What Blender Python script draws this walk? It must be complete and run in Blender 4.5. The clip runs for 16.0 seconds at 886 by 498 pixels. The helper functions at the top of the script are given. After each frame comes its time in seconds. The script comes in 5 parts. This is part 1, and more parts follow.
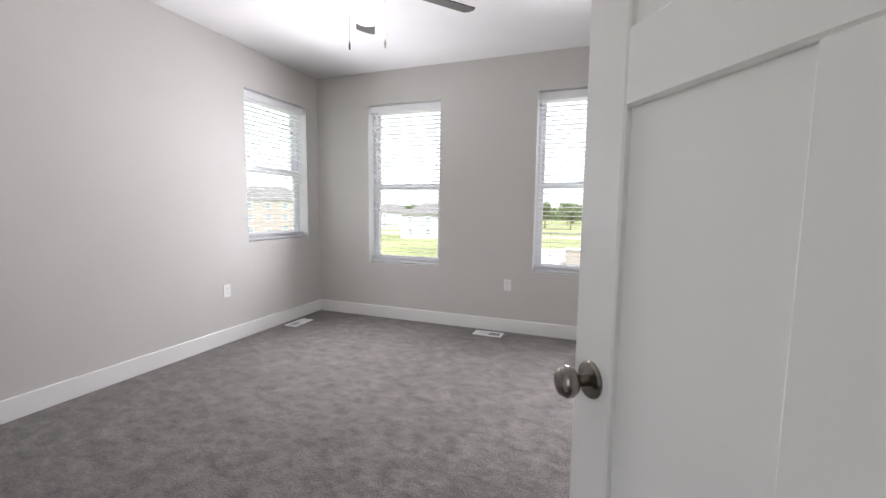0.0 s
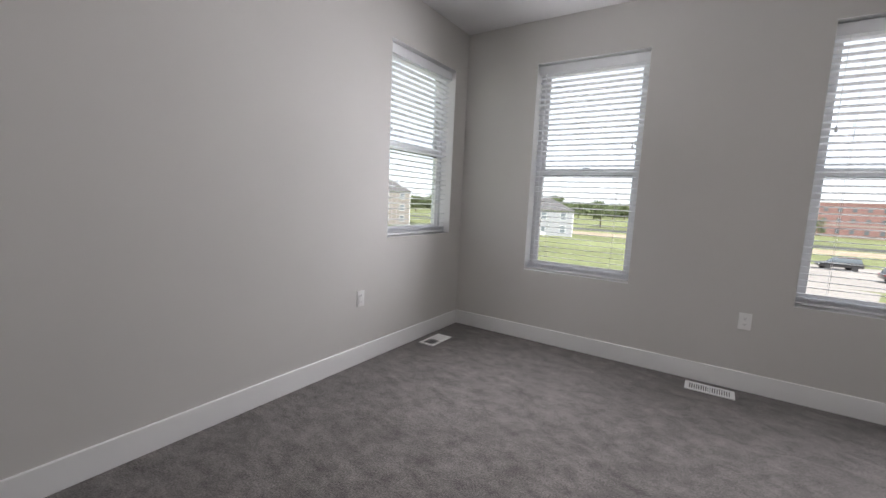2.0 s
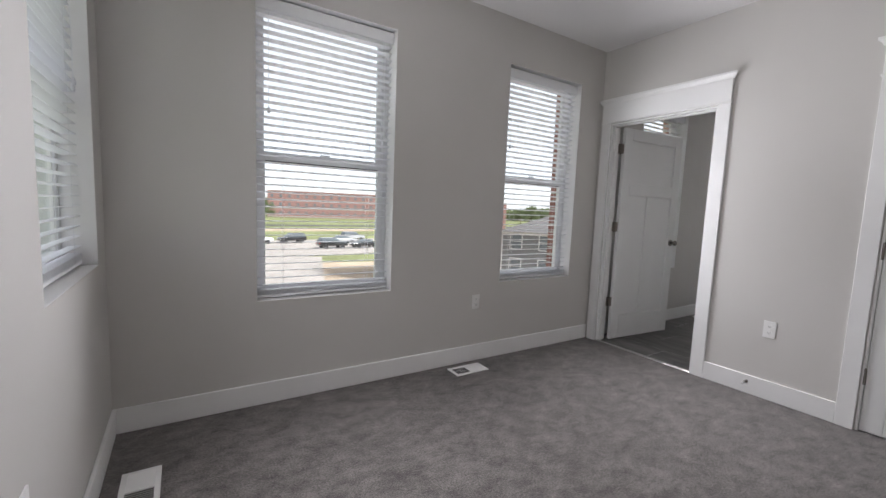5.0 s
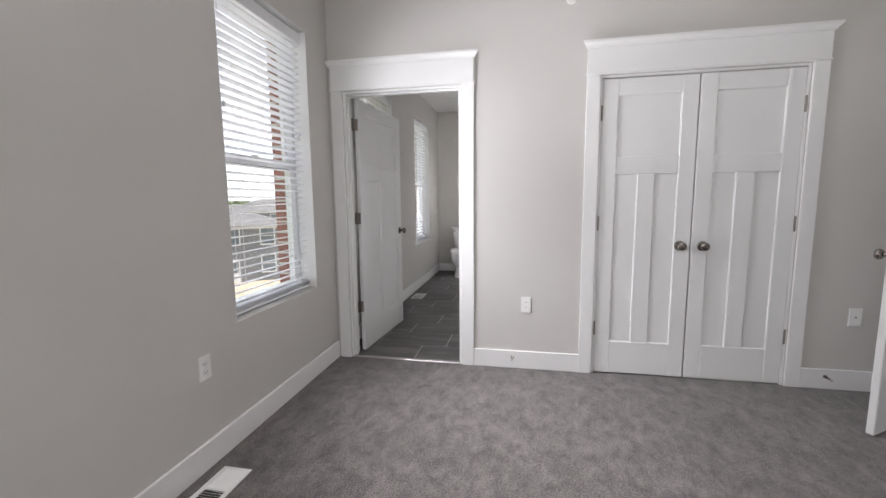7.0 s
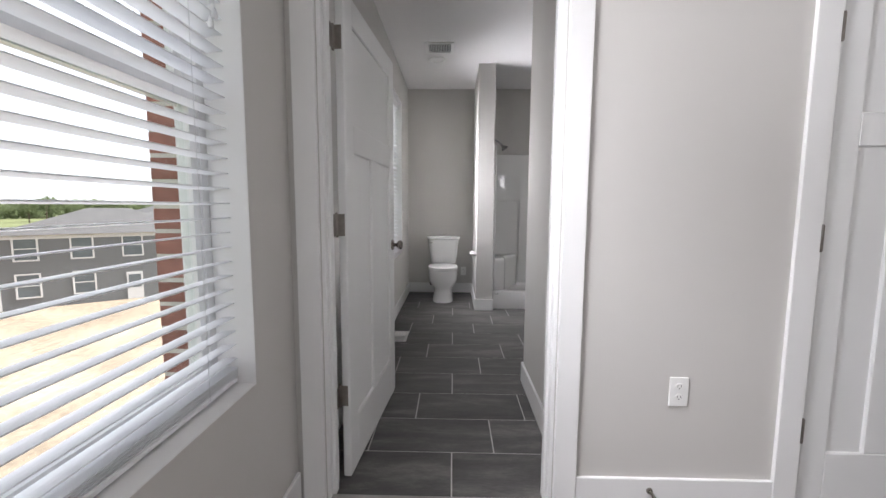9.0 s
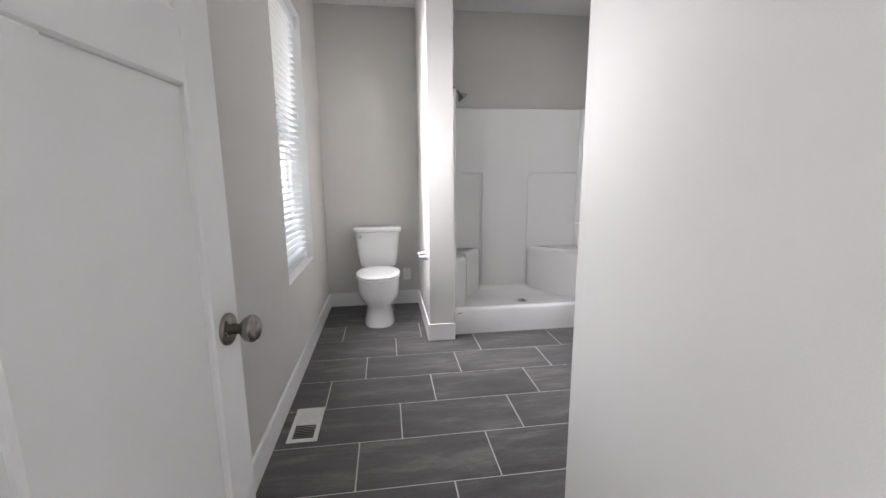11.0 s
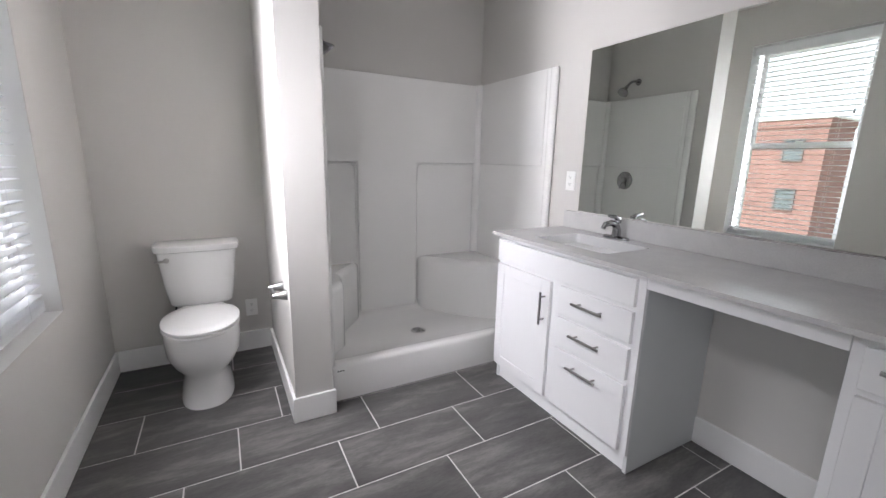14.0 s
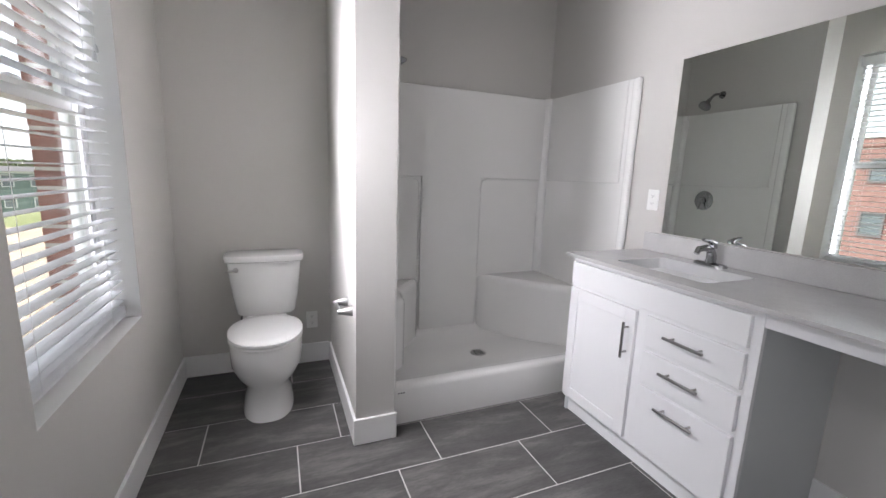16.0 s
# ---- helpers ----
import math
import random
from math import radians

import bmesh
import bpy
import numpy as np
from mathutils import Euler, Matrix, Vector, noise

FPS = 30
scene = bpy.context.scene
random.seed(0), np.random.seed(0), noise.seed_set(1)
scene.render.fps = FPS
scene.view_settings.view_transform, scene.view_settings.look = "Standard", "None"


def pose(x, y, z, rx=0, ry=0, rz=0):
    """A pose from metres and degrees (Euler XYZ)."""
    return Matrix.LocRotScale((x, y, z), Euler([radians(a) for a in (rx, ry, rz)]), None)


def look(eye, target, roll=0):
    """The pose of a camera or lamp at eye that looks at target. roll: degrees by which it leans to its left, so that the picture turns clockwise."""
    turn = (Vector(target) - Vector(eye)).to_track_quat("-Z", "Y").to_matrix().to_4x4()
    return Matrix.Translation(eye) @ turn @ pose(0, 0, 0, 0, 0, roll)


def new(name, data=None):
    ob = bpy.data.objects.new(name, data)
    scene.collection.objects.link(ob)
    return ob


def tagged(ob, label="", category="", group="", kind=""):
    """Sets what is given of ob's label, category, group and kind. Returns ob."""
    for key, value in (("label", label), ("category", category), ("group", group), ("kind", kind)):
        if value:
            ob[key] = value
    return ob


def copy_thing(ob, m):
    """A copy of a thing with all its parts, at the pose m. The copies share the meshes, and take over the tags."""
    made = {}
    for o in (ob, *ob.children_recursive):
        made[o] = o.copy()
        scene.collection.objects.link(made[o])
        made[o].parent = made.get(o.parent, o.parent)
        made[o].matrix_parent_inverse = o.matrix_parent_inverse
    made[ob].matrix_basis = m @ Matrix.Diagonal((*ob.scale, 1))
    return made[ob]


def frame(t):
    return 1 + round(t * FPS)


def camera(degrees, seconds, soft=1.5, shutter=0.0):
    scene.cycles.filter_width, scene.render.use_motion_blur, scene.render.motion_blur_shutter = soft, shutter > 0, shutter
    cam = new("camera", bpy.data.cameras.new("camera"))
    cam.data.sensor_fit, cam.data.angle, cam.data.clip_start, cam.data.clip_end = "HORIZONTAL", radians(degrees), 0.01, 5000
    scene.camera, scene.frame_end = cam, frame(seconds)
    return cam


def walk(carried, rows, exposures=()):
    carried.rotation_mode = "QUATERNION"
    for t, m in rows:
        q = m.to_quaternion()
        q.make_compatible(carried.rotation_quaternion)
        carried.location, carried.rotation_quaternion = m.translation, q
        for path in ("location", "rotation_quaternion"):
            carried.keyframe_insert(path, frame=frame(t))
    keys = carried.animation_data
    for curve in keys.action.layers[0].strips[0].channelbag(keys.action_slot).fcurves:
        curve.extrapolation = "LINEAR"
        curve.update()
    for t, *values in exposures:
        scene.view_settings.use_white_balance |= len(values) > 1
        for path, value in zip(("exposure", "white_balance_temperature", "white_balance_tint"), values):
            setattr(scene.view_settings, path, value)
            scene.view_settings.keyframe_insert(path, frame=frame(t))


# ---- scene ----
cam = camera(94.7, 16.0)
PATH = [
    (0, (3.13, -4.061, 1.253), (2.426, -2.2, 1.055), 0.7),
    (0.5, (3.042, -3.838, 1.333), (2.074, -2.093, 1.208), 2.3),
    (1, (2.833, -3.656, 1.317), (1.748, -1.983, 1.169), 3.1),
    (1.5, (2.522, -3.484, 1.293), (1.37, -1.864, 1.073), 3.1),
    (2, (2.064, -3.407, 1.221), (0.969, -1.752, 0.977), 2.6),
    (2.5, (1.71, -3.287, 1.236), (0.837, -1.511, 0.946), 2.1),
    (3, (1.293, -3.197, 1.221), (0.746, -1.297, 0.923), 3.3),
    (3.5, (0.924, -3.152, 1.22), (0.776, -1.179, 0.93), 4.2),
    (4, (0.64, -2.996, 1.222), (0.902, -1.029, 0.972), 3.5),
    (4.5, (0.461, -2.79, 1.204), (1.103, -0.905, 1.01), 2.8),
    (5, (0.324, -2.568, 1.226), (1.398, -0.892, 1.025), 2.3),
    (5.2, (0.296, -2.491, 1.205), (1.523, -0.923, 1.014), 2.2),
    (7.3, (0.881, -1.306, 1.258), (2.847, -1.026, 1.022), -0.8),
    (7.5, (1.004, -1.225, 1.241), (2.976, -0.981, 1.013), -0.9),
    (8, (1.357, -0.985, 1.232), (3.335, -0.828, 0.981), -0.7),
    (8.2, (1.514, -0.889, 1.204), (3.494, -0.755, 0.958), -0.5),
    (10.3, (3.254, -0.47, 1.184), (5.234, -0.632, 0.954), -0.5),
    (10.5, (3.414, -0.502, 1.201), (5.387, -0.705, 0.942), -0.9),
    (11, (3.808, -0.569, 1.258), (5.758, -0.841, 0.903), -0.4),
    (11.5, (4.172, -0.558, 1.324), (6.101, -0.909, 0.934), 0.3),
    (12, (4.472, -0.521, 1.365), (6.37, -0.947, 0.897), 0.4),
    (12.5, (4.62, -0.495, 1.343), (6.49, -0.966, 0.815), 0.3),
    (13, (4.761, -0.56, 1.329), (6.617, -1.058, 0.776), 0.1),
    (13.5, (4.84, -0.61, 1.307), (6.678, -1.192, 0.776), 0.1),
    (14, (4.849, -0.633, 1.293), (6.564, -1.571, 0.872), 1.2),
    (14.5, (4.908, -0.655, 1.264), (6.624, -1.613, 0.892), 2.3),
    (15, (4.948, -0.636, 1.269), (6.737, -1.454, 0.909), 2.5),
    (15.5, (4.972, -0.588, 1.287), (6.791, -1.334, 0.919), 2.1),
    (16, (5.006, -0.567, 1.285), (6.828, -1.313, 0.931), 2.0),
]
walk(cam, [(t, look(eye, target, roll)) for t, eye, target, roll in PATH],
     exposures=[(0, 2.95, 6350, 16), (0.5, 2.72, 6350, 16), (1.0, 2.45, 6350, 16), (1.6, 2.3, 6350, 16), (3.0, 2.25, 6350, 16), (4.3, 2.08, 6350, 16), (5.2, 2.2, 6350, 16), (7.3, 2.7, 6400, 16), (8.2, 2.52, 6400, 16), (10.3, 2.75, 6350, 16), (11.0, 3.05, 6350, 16), (11.5, 3.0, 6350, 16), (12.0, 2.9, 6350, 17), (13.0, 2.9, 6350, 17), (14.5, 2.8, 6350, 17), (16, 2.68, 6350, 17)])

# ---------- world, sun ----------
world = bpy.data.worlds.new("sky")
scene.world = world
world.use_nodes = True
wn = world.node_tree.nodes
sky = wn.new("ShaderNodeTexSky")
sky.sky_type = 'NISHITA'
sky.sun_disc = False
sky.sun_elevation = radians(50)
sky.sun_rotation = radians(150)
sky.dust_density = 1.5
sky.air_density = 0.7
wn["Background"].inputs["Strength"].default_value = 0.05
grey, haze = wn.new("ShaderNodeRGBToBW"), wn.new("ShaderNodeMix")
haze.data_type = 'RGBA'
haze.inputs[0].default_value = 0.75    # thin white haze over the blue
veil = wn.new("ShaderNodeMath")
veil.operation, veil.inputs[1].default_value = 'MAXIMUM', 6.5
world.node_tree.links.new(sky.outputs[0], grey.inputs[0])
world.node_tree.links.new(sky.outputs[0], haze.inputs[6])
world.node_tree.links.new(grey.outputs[0], veil.inputs[0])
world.node_tree.links.new(veil.outputs[0], haze.inputs[7])
world.node_tree.links.new(haze.outputs[2], wn["Background"].inputs["Color"])
sun = new("sun", bpy.data.lights.new("sun", 'SUN'))
sun.data.energy, sun.data.angle, sun.data.color = 2.0, radians(10), (1.0, 0.96, 0.91)
sun.matrix_world = look((20, -35, 48), (0, 0, 0))

# daylight that enters at the window openings: from the sky downwards, from the bright ground upwards, and along the walls
BULB = 0.7
DAYLIGHT = (  # window centre, tall strip or flat one, aim, power
    (1.116, 0, 2.14, 0, (0, -1, -1.5), 1.35), (1.116, 0, 0.88, 0, (0, -1, 0.84), 1.15), (1.116, 0, 1.5, 1, (-0.38, -0.92, 0.0), 2.3),
    (2.965, 0, 2.14, 0, (0, -1, -1.5), 1.8), (2.965, 0, 0.88, 0, (0, -1, 0.84), 1.15), (2.965, 0, 1.5, 1, (0.42, -0.9, 0.05), 1.25),
    (4.814, 0, 2.14, 0, (0, -1, -1.5), 0.55), (4.814, 0, 0.88, 0, (0, -1, 1.1), 0.5), (4.814, 0, 1.5, 1, (0.66, -0.75, -0.12), 0.42),
    (6.646, 0, 2.14, 0, (0, -1, -1.5), 1.3), (6.646, 0, 0.88, 0, (0, -1, 1.0), 1.4), (6.646, 0, 1.5, 1, (0.25, -0.96, 0.0), 1.15),
    (0, -0.66, 2.12, 0, (1, 0, -1.5), 0.5), (0, -0.66, 1.15, 0, (1, 0, 1.0), 0.7), (0, -0.66, 1.6, 1, (0.88, -0.47, -0.06), 0.9))
for ox, oy, oz, tall, aim, power in DAYLIGHT:
    o = new("window_daylight", bpy.data.lights.new("window_daylight", 'AREA'))
    o.data.shape, o.data.energy, o.data.color, o.data.spread = 'RECTANGLE', power, (0.98, 0.985, 1.0), radians(64)
    o.data.spread = radians(110 if tall and ox < 4 else 66)
    o.data.size, o.data.size_y = (0.30, 1.4) if tall else (0.82 if oy == 0 else 0.6, 0.24)
    eye = Vector((ox, oy, oz)) + (Vector((0, -1, 0)) if oy == 0 else Vector((1, 0, 0))) * 0.12
    o.matrix_world = look(eye, eye + Vector(aim))

for ox, oy, oz, w, h, power in ((1.116, 0.112, 1.51, 0.8, 1.68, 0.5), (2.965, 0.112, 1.51, 0.8, 1.68, 0.55),
                                (-0.112, -0.62, 1.63, 0.8, 1.38, 0.4)):
    o = new("window_skylight", bpy.data.lights.new("window_skylight", 'AREA'))
    o.data.shape, o.data.energy, o.data.color, o.data.size, o.data.size_y = 'RECTANGLE', power, (0.95, 0.97, 1.0), w, h
    eye = Vector((ox, oy, oz))
    o.matrix_world = look(eye, eye + Vector((0, -1, 0) if oy > 0 else (1, 0, 0)))
# unseen fill lamp set in an added hall opening, brightens the entry door
hall_fill = new("hall_fill_light", bpy.data.lights.new("hall_fill_light", 'AREA'))
hall_fill.data.shape, hall_fill.data.energy, hall_fill.data.color, hall_fill.data.size, hall_fill.data.size_y = 'RECTANGLE', 0.45, (1.0, 0.99, 0.97), 0.95, 1.75
hall_fill.matrix_world = look((2.25, -5.52, 1.4), (2.4, -4.5, 1.35))
for ox, ax in ((6.248, 1), (7.044, -1)):
    o = new("window_skylight", bpy.data.lights.new("window_skylight", 'AREA'))
    o.data.shape, o.data.energy, o.data.color, o.data.size, o.data.size_y = 'RECTANGLE', 0.15, (0.95, 0.97, 1.0), 0.05, 1.6
    o.matrix_world = look((ox, 0.110, 1.51), (ox + ax, -0.15, 1.51))

# ---------- materials ----------
def mat(name, color, rough=0.6, metal=0.0, vary=0.08, scale=8.0, grain=0.0, gscale=200.0, bump=0.0, bscale=150.0, spec=0.5,
        coat=0.0, island=0.0, objvary=0.0, stretch=None, trans=0.0, transmission=0.0, detail=4.0, roughvary=0.0):
    """A surface with broad and fine variation of its colour and a fine relief."""
    m = bpy.data.materials.new(name)
    m.use_nodes = True
    nt, n = m.node_tree, m.node_tree.nodes
    p = n["Principled BSDF"]
    p.inputs["Roughness"].default_value, p.inputs["Metallic"].default_value = rough, metal
    p.inputs["Specular IOR Level"].default_value = spec
    p.inputs["Coat Weight"].default_value = coat
    p.inputs["Transmission Weight"].default_value = transmission
    tc = n.new("ShaderNodeTexCoord")
    mp = n.new("ShaderNodeMapping")
    if stretch:
        mp.inputs["Scale"].default_value = stretch
    nt.links.new(tc.outputs["Object"], mp.inputs["Vector"])

    def tex(s, d=detail):
        t = n.new("ShaderNodeTexNoise")
        t.inputs["Scale"].default_value, t.inputs["Detail"].default_value = s, d
        nt.links.new(mp.outputs[0], t.inputs["Vector"])
        return t.outputs["Fac"]

    def ranged(sock, amount):
        r = n.new("ShaderNodeMapRange")
        r.inputs["From Min"].default_value, r.inputs["From Max"].default_value = 0.25, 0.75
        r.inputs["To Min"].default_value, r.inputs["To Max"].default_value = 1 - amount, 1 + amount
        nt.links.new(sock, r.inputs["Value"])
        return r.outputs[0]

    def mul(a, b):
        x = n.new("ShaderNodeMath")
        x.operation = 'MULTIPLY'
        nt.links.new(a, x.inputs[0])
        nt.links.new(b, x.inputs[1])
        return x.outputs[0]
    f = ranged(tex(scale), vary)
    if grain:
        f = mul(f, ranged(tex(gscale, 2.0), grain))
    if objvary:
        oi = n.new("ShaderNodeObjectInfo")
        r = n.new("ShaderNodeMapRange")
        r.inputs["To Min"].default_value, r.inputs["To Max"].default_value = 1 - objvary, 1 + objvary
        nt.links.new(oi.outputs["Random"], r.inputs["Value"])
        f = mul(f, r.outputs[0])
    if island:
        g = n.new("ShaderNodeNewGeometry")
        r = n.new("ShaderNodeMapRange")
        r.inputs["To Min"].default_value, r.inputs["To Max"].default_value = 1 - island, 1 + island
        nt.links.new(g.outputs["Random Per Island"], r.inputs["Value"])
        f = mul(f, r.outputs[0])
    mixer = n.new("ShaderNodeVectorMath")
    mixer.operation = 'SCALE'
    mixer.inputs[0].default_value = color
    nt.links.new(f, mixer.inputs["Scale"])
    nt.links.new(mixer.outputs[0], p.inputs["Base Color"])
    if roughvary:
        rr = n.new("ShaderNodeMapRange")
        rr.inputs["To Min"].default_value, rr.inputs["To Max"].default_value = rough - roughvary, rough + roughvary
        nt.links.new(tex(scale * 2), rr.inputs["Value"])
        nt.links.new(rr.outputs[0], p.inputs["Roughness"])
    if bump:
        b = n.new("ShaderNodeBump")
        b.inputs["Strength"].default_value = bump
        b.inputs["Distance"].default_value = 0.004
        nt.links.new(tex(bscale, 3.0), b.inputs["Height"])
        nt.links.new(b.outputs[0], p.inputs["Normal"])
    if trans:
        tr = n.new("ShaderNodeBsdfTranslucent")
        tr.inputs["Color"].default_value = (*color, 1)
        ms = n.new("ShaderNodeMixShader")
        ms.inputs[0].default_value = trans
        nt.links.new(p.outputs[0], ms.inputs[1])
        nt.links.new(tr.outputs[0], ms.inputs[2])
        nt.links.new(ms.outputs[0], n["Material Output"].inputs["Surface"])
    return m


M_WALL = mat("wall_paint", (0.58, 0.566, 0.54), 0.7, vary=0.02, scale=1.5, bump=0.12, bscale=260, spec=0.3)
M_CEIL = mat("ceiling_paint", (0.78, 0.77, 0.765), 0.85, vary=0.02, scale=2, bump=0.25, bscale=180, spec=0.2)
M_TRIM = mat("trim_paint", (0.80, 0.80, 0.79), 0.38, vary=0.02, scale=3, bump=0.03, bscale=90)
M_DOOR = mat("door_paint", (0.76, 0.765, 0.755), 0.4, vary=0.02, scale=3, bump=0.05, bscale=120, stretch=(1, 1, 0.15))
M_VINYL = mat("window_vinyl", (0.89, 0.895, 0.90), 0.32, vary=0.015, scale=3, trans=0.2)
M_SLAT = mat("blind_slat", (0.86, 0.87, 0.885), 0.4, vary=0.02, scale=6, objvary=0.03, trans=0.4)
M_RAIL = mat("blind_rail", (0.80, 0.81, 0.82), 0.4, vary=0.02, scale=6)
M_CORD = mat("blind_cord", (0.75, 0.76, 0.77), 0.8, vary=0.05)
M_PLASTIC = mat("white_plastic", (0.82, 0.82, 0.80), 0.35, vary=0.01)
M_SLOT = mat("dark_slot", (0.03, 0.03, 0.03), 0.6, vary=0.1)
M_NICKEL = mat("satin_nickel", (0.27, 0.25, 0.225), 0.24, 1.0, vary=0.06, scale=30, roughvary=0.08)
M_STEEL = mat("brushed_steel", (0.50, 0.49, 0.48), 0.3, 1.0, vary=0.06, scale=40, stretch=(1, 1, 12))
M_PULL = mat("dark_brushed_nickel", (0.33, 0.32, 0.31), 0.3, 1.0, vary=0.06, scale=40)
M_CHROME = mat("polished_chrome", (0.40, 0.40, 0.41), 0.05, 1.0, vary=0.02)
M_HINGE = mat("hinge_nickel", (0.27, 0.245, 0.22), 0.42, 1.0, vary=0.1, scale=60)
M_PORCELAIN = mat("porcelain", (0.82, 0.82, 0.81), 0.09, vary=0.01, coat=0.4)
M_SEAT = mat("seat_plastic", (0.84, 0.84, 0.83), 0.22, vary=0.01)
M_ACRYLIC = mat("shower_acrylic", (0.83, 0.825, 0.805), 0.07, vary=0.015, scale=2, coat=0.5)
M_CAB = mat("cabinet_paint", (0.82, 0.82, 0.825), 0.36, vary=0.012, scale=4, bump=0.03, bscale=160)
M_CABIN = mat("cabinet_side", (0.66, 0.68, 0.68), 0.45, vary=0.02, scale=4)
M_COUNTER = mat("quartz_counter", (0.57, 0.565, 0.56), 0.2, vary=0.05, scale=10, grain=0.06, gscale=230, detail=6)
M_SINK = mat("sink_surface", (0.64, 0.645, 0.645), 0.12, vary=0.02, scale=10, grain=0.04, gscale=230)
M_GROUT = mat("grout", (0.58, 0.57, 0.55), 0.9, vary=0.1, scale=30, bump=0.3)
M_FAN = mat("espresso_blade", (0.022, 0.018, 0.016), 0.45, vary=0.25, scale=6, stretch=(1, 12, 12))
M_FANMETAL = mat("dark_bronze", (0.05, 0.042, 0.036), 0.4, 0.8, vary=0.1)
M_RUBBER = mat("rubber", (0.5, 0.5, 0.48), 0.7, vary=0.05)
M_HOSE = mat("braided_hose", (0.10, 0.10, 0.10), 0.4, 0.6, vary=0.3, scale=200)
M_BRICK = mat("brick_red", (0.29, 0.13, 0.105), 0.85, vary=0.2, scale=20, grain=0.12, gscale=150, objvary=0.18, bump=0.5, bscale=80)
M_MORTAR = mat("mortar", (0.60, 0.57, 0.54), 0.9, vary=0.1, scale=20)
M_INK = mat("label_ink", (0.08, 0.08, 0.08), 0.6, vary=0.05)


def carpet_material():
    m = mat("carpet_pile", (0.134, 0.123, 0.116), 0.95, vary=0.16, scale=4.0, grain=0.5, gscale=120, bump=1.0, bscale=170, spec=0.05, detail=6)
    nt, n = m.node_tree, m.node_tree.nodes
    p = n["Principled BSDF"]
    p.inputs["Sheen Weight"].default_value = 0.25
    p.inputs["Sheen Roughness"].default_value = 0.5
    # pile brushed in streaks and footmarks
    tc = n.new("ShaderNodeTexCoord")
    mp = n.new("ShaderNodeMapping")
    mp.inputs["Rotation"].default_value = (0, 0, 0.5)
    mp.inputs["Scale"].default_value = (1.0, 1.5, 1)
    nz = n.new("ShaderNodeTexNoise")
    nz.inputs["Scale"].default_value, nz.inputs["Detail"].default_value, nz.inputs["Roughness"].default_value = 8.5, 9.0, 0.76
    nz.inputs["Distortion"].default_value = 0.25
    nt.links.new(tc.outputs["Object"], mp.inputs["Vector"])
    nt.links.new(mp.outputs[0], nz.inputs["Vector"])
    r = n.new("ShaderNodeMapRange")
    r.inputs["From Min"].default_value, r.inputs["From Max"].default_value = 0.35, 0.68
    r.inputs["To Min"].default_value, r.inputs["To Max"].default_value = 0.58, 1.52
    nt.links.new(nz.outputs["Fac"], r.inputs["Value"])
    old = p.inputs["Base Color"].links[0].from_socket
    sc = n.new("ShaderNodeVectorMath")
    sc.operation = 'SCALE'
    nt.links.new(old, sc.inputs[0])
    nt.links.new(r.outputs[0], sc.inputs["Scale"])
    nt.links.new(sc.outputs[0], p.inputs["Base Color"])
    return m


def slate_material():
    """Porcelain slate: each tile takes its own cut of a clouded, veined pattern."""
    m = bpy.data.materials.new("slate_tile")
    m.use_nodes = True
    nt, n = m.node_tree, m.node_tree.nodes
    p = n["Principled BSDF"]
    tc, oi = n.new("ShaderNodeTexCoord"), n.new("ShaderNodeObjectInfo")
    off = n.new("ShaderNodeVectorMath")
    off.operation = 'SCALE'
    off.inputs[0].default_value = (13.0, 29.0, 7.0)
    nt.links.new(oi.outputs["Random"], off.inputs["Scale"])
    add = n.new("ShaderNodeVectorMath")
    nt.links.new(tc.outputs["Object"], add.inputs[0])
    nt.links.new(off.outputs[0], add.inputs[1])
    mp = n.new("ShaderNodeMapping")
    mp.inputs["Scale"].default_value = (4.2, 1.0, 1.0)
    mp.inputs["Rotation"].default_value = (0, 0, 0.18)
    nt.links.new(add.outputs[0], mp.inputs["Vector"])

    def tex(s, d, dist=0.0, ro=0.55):
        t = n.new("ShaderNodeTexNoise")
        for key, v in (("Scale", s), ("Detail", d), ("Distortion", dist), ("Roughness", ro)):
            t.inputs[key].default_value = v
        nt.links.new(mp.outputs[0], t.inputs["Vector"])
        return t.outputs["Fac"]
    ramp = n.new("ShaderNodeValToRGB")
    ramp.color_ramp.elements[0].position, ramp.color_ramp.elements[1].position = 0.30, 0.74
    ramp.color_ramp.elements[0].color, ramp.color_ramp.elements[1].color = (0.052, 0.051, 0.050, 1), (0.215, 0.206, 0.194, 1)
    e = ramp.color_ramp.elements.new(0.52)
    e.color = (0.094, 0.091, 0.088, 1)
    nt.links.new(tex(2.0, 10, 0.3, 0.64), ramp.inputs[0])
    fine = n.new("ShaderNodeMapRange")
    fine.inputs["To Min"].default_value, fine.inputs["To Max"].default_value = 0.62, 1.38
    nt.links.new(tex(38, 8), fine.inputs["Value"])
    sc = n.new("ShaderNodeVectorMath")
    sc.operation = 'SCALE'
    nt.links.new(ramp.outputs[0], sc.inputs[0])
    nt.links.new(fine.outputs[0], sc.inputs["Scale"])
    nt.links.new(sc.outputs[0], p.inputs["Base Color"])
    rr = n.new("ShaderNodeMapRange")
    rr.inputs["To Min"].default_value, rr.inputs["To Max"].default_value = 0.30, 0.55
    nt.links.new(tex(8, 5), rr.inputs["Value"])
    nt.links.new(rr.outputs[0], p.inputs["Roughness"])
    b = n.new("ShaderNodeBump")
    b.inputs["Strength"].default_value, b.inputs["Distance"].default_value = 0.25, 0.003
    nt.links.new(tex(18, 6), b.inputs["Height"])
    nt.links.new(b.outputs[0], p.inputs["Normal"])
    return m


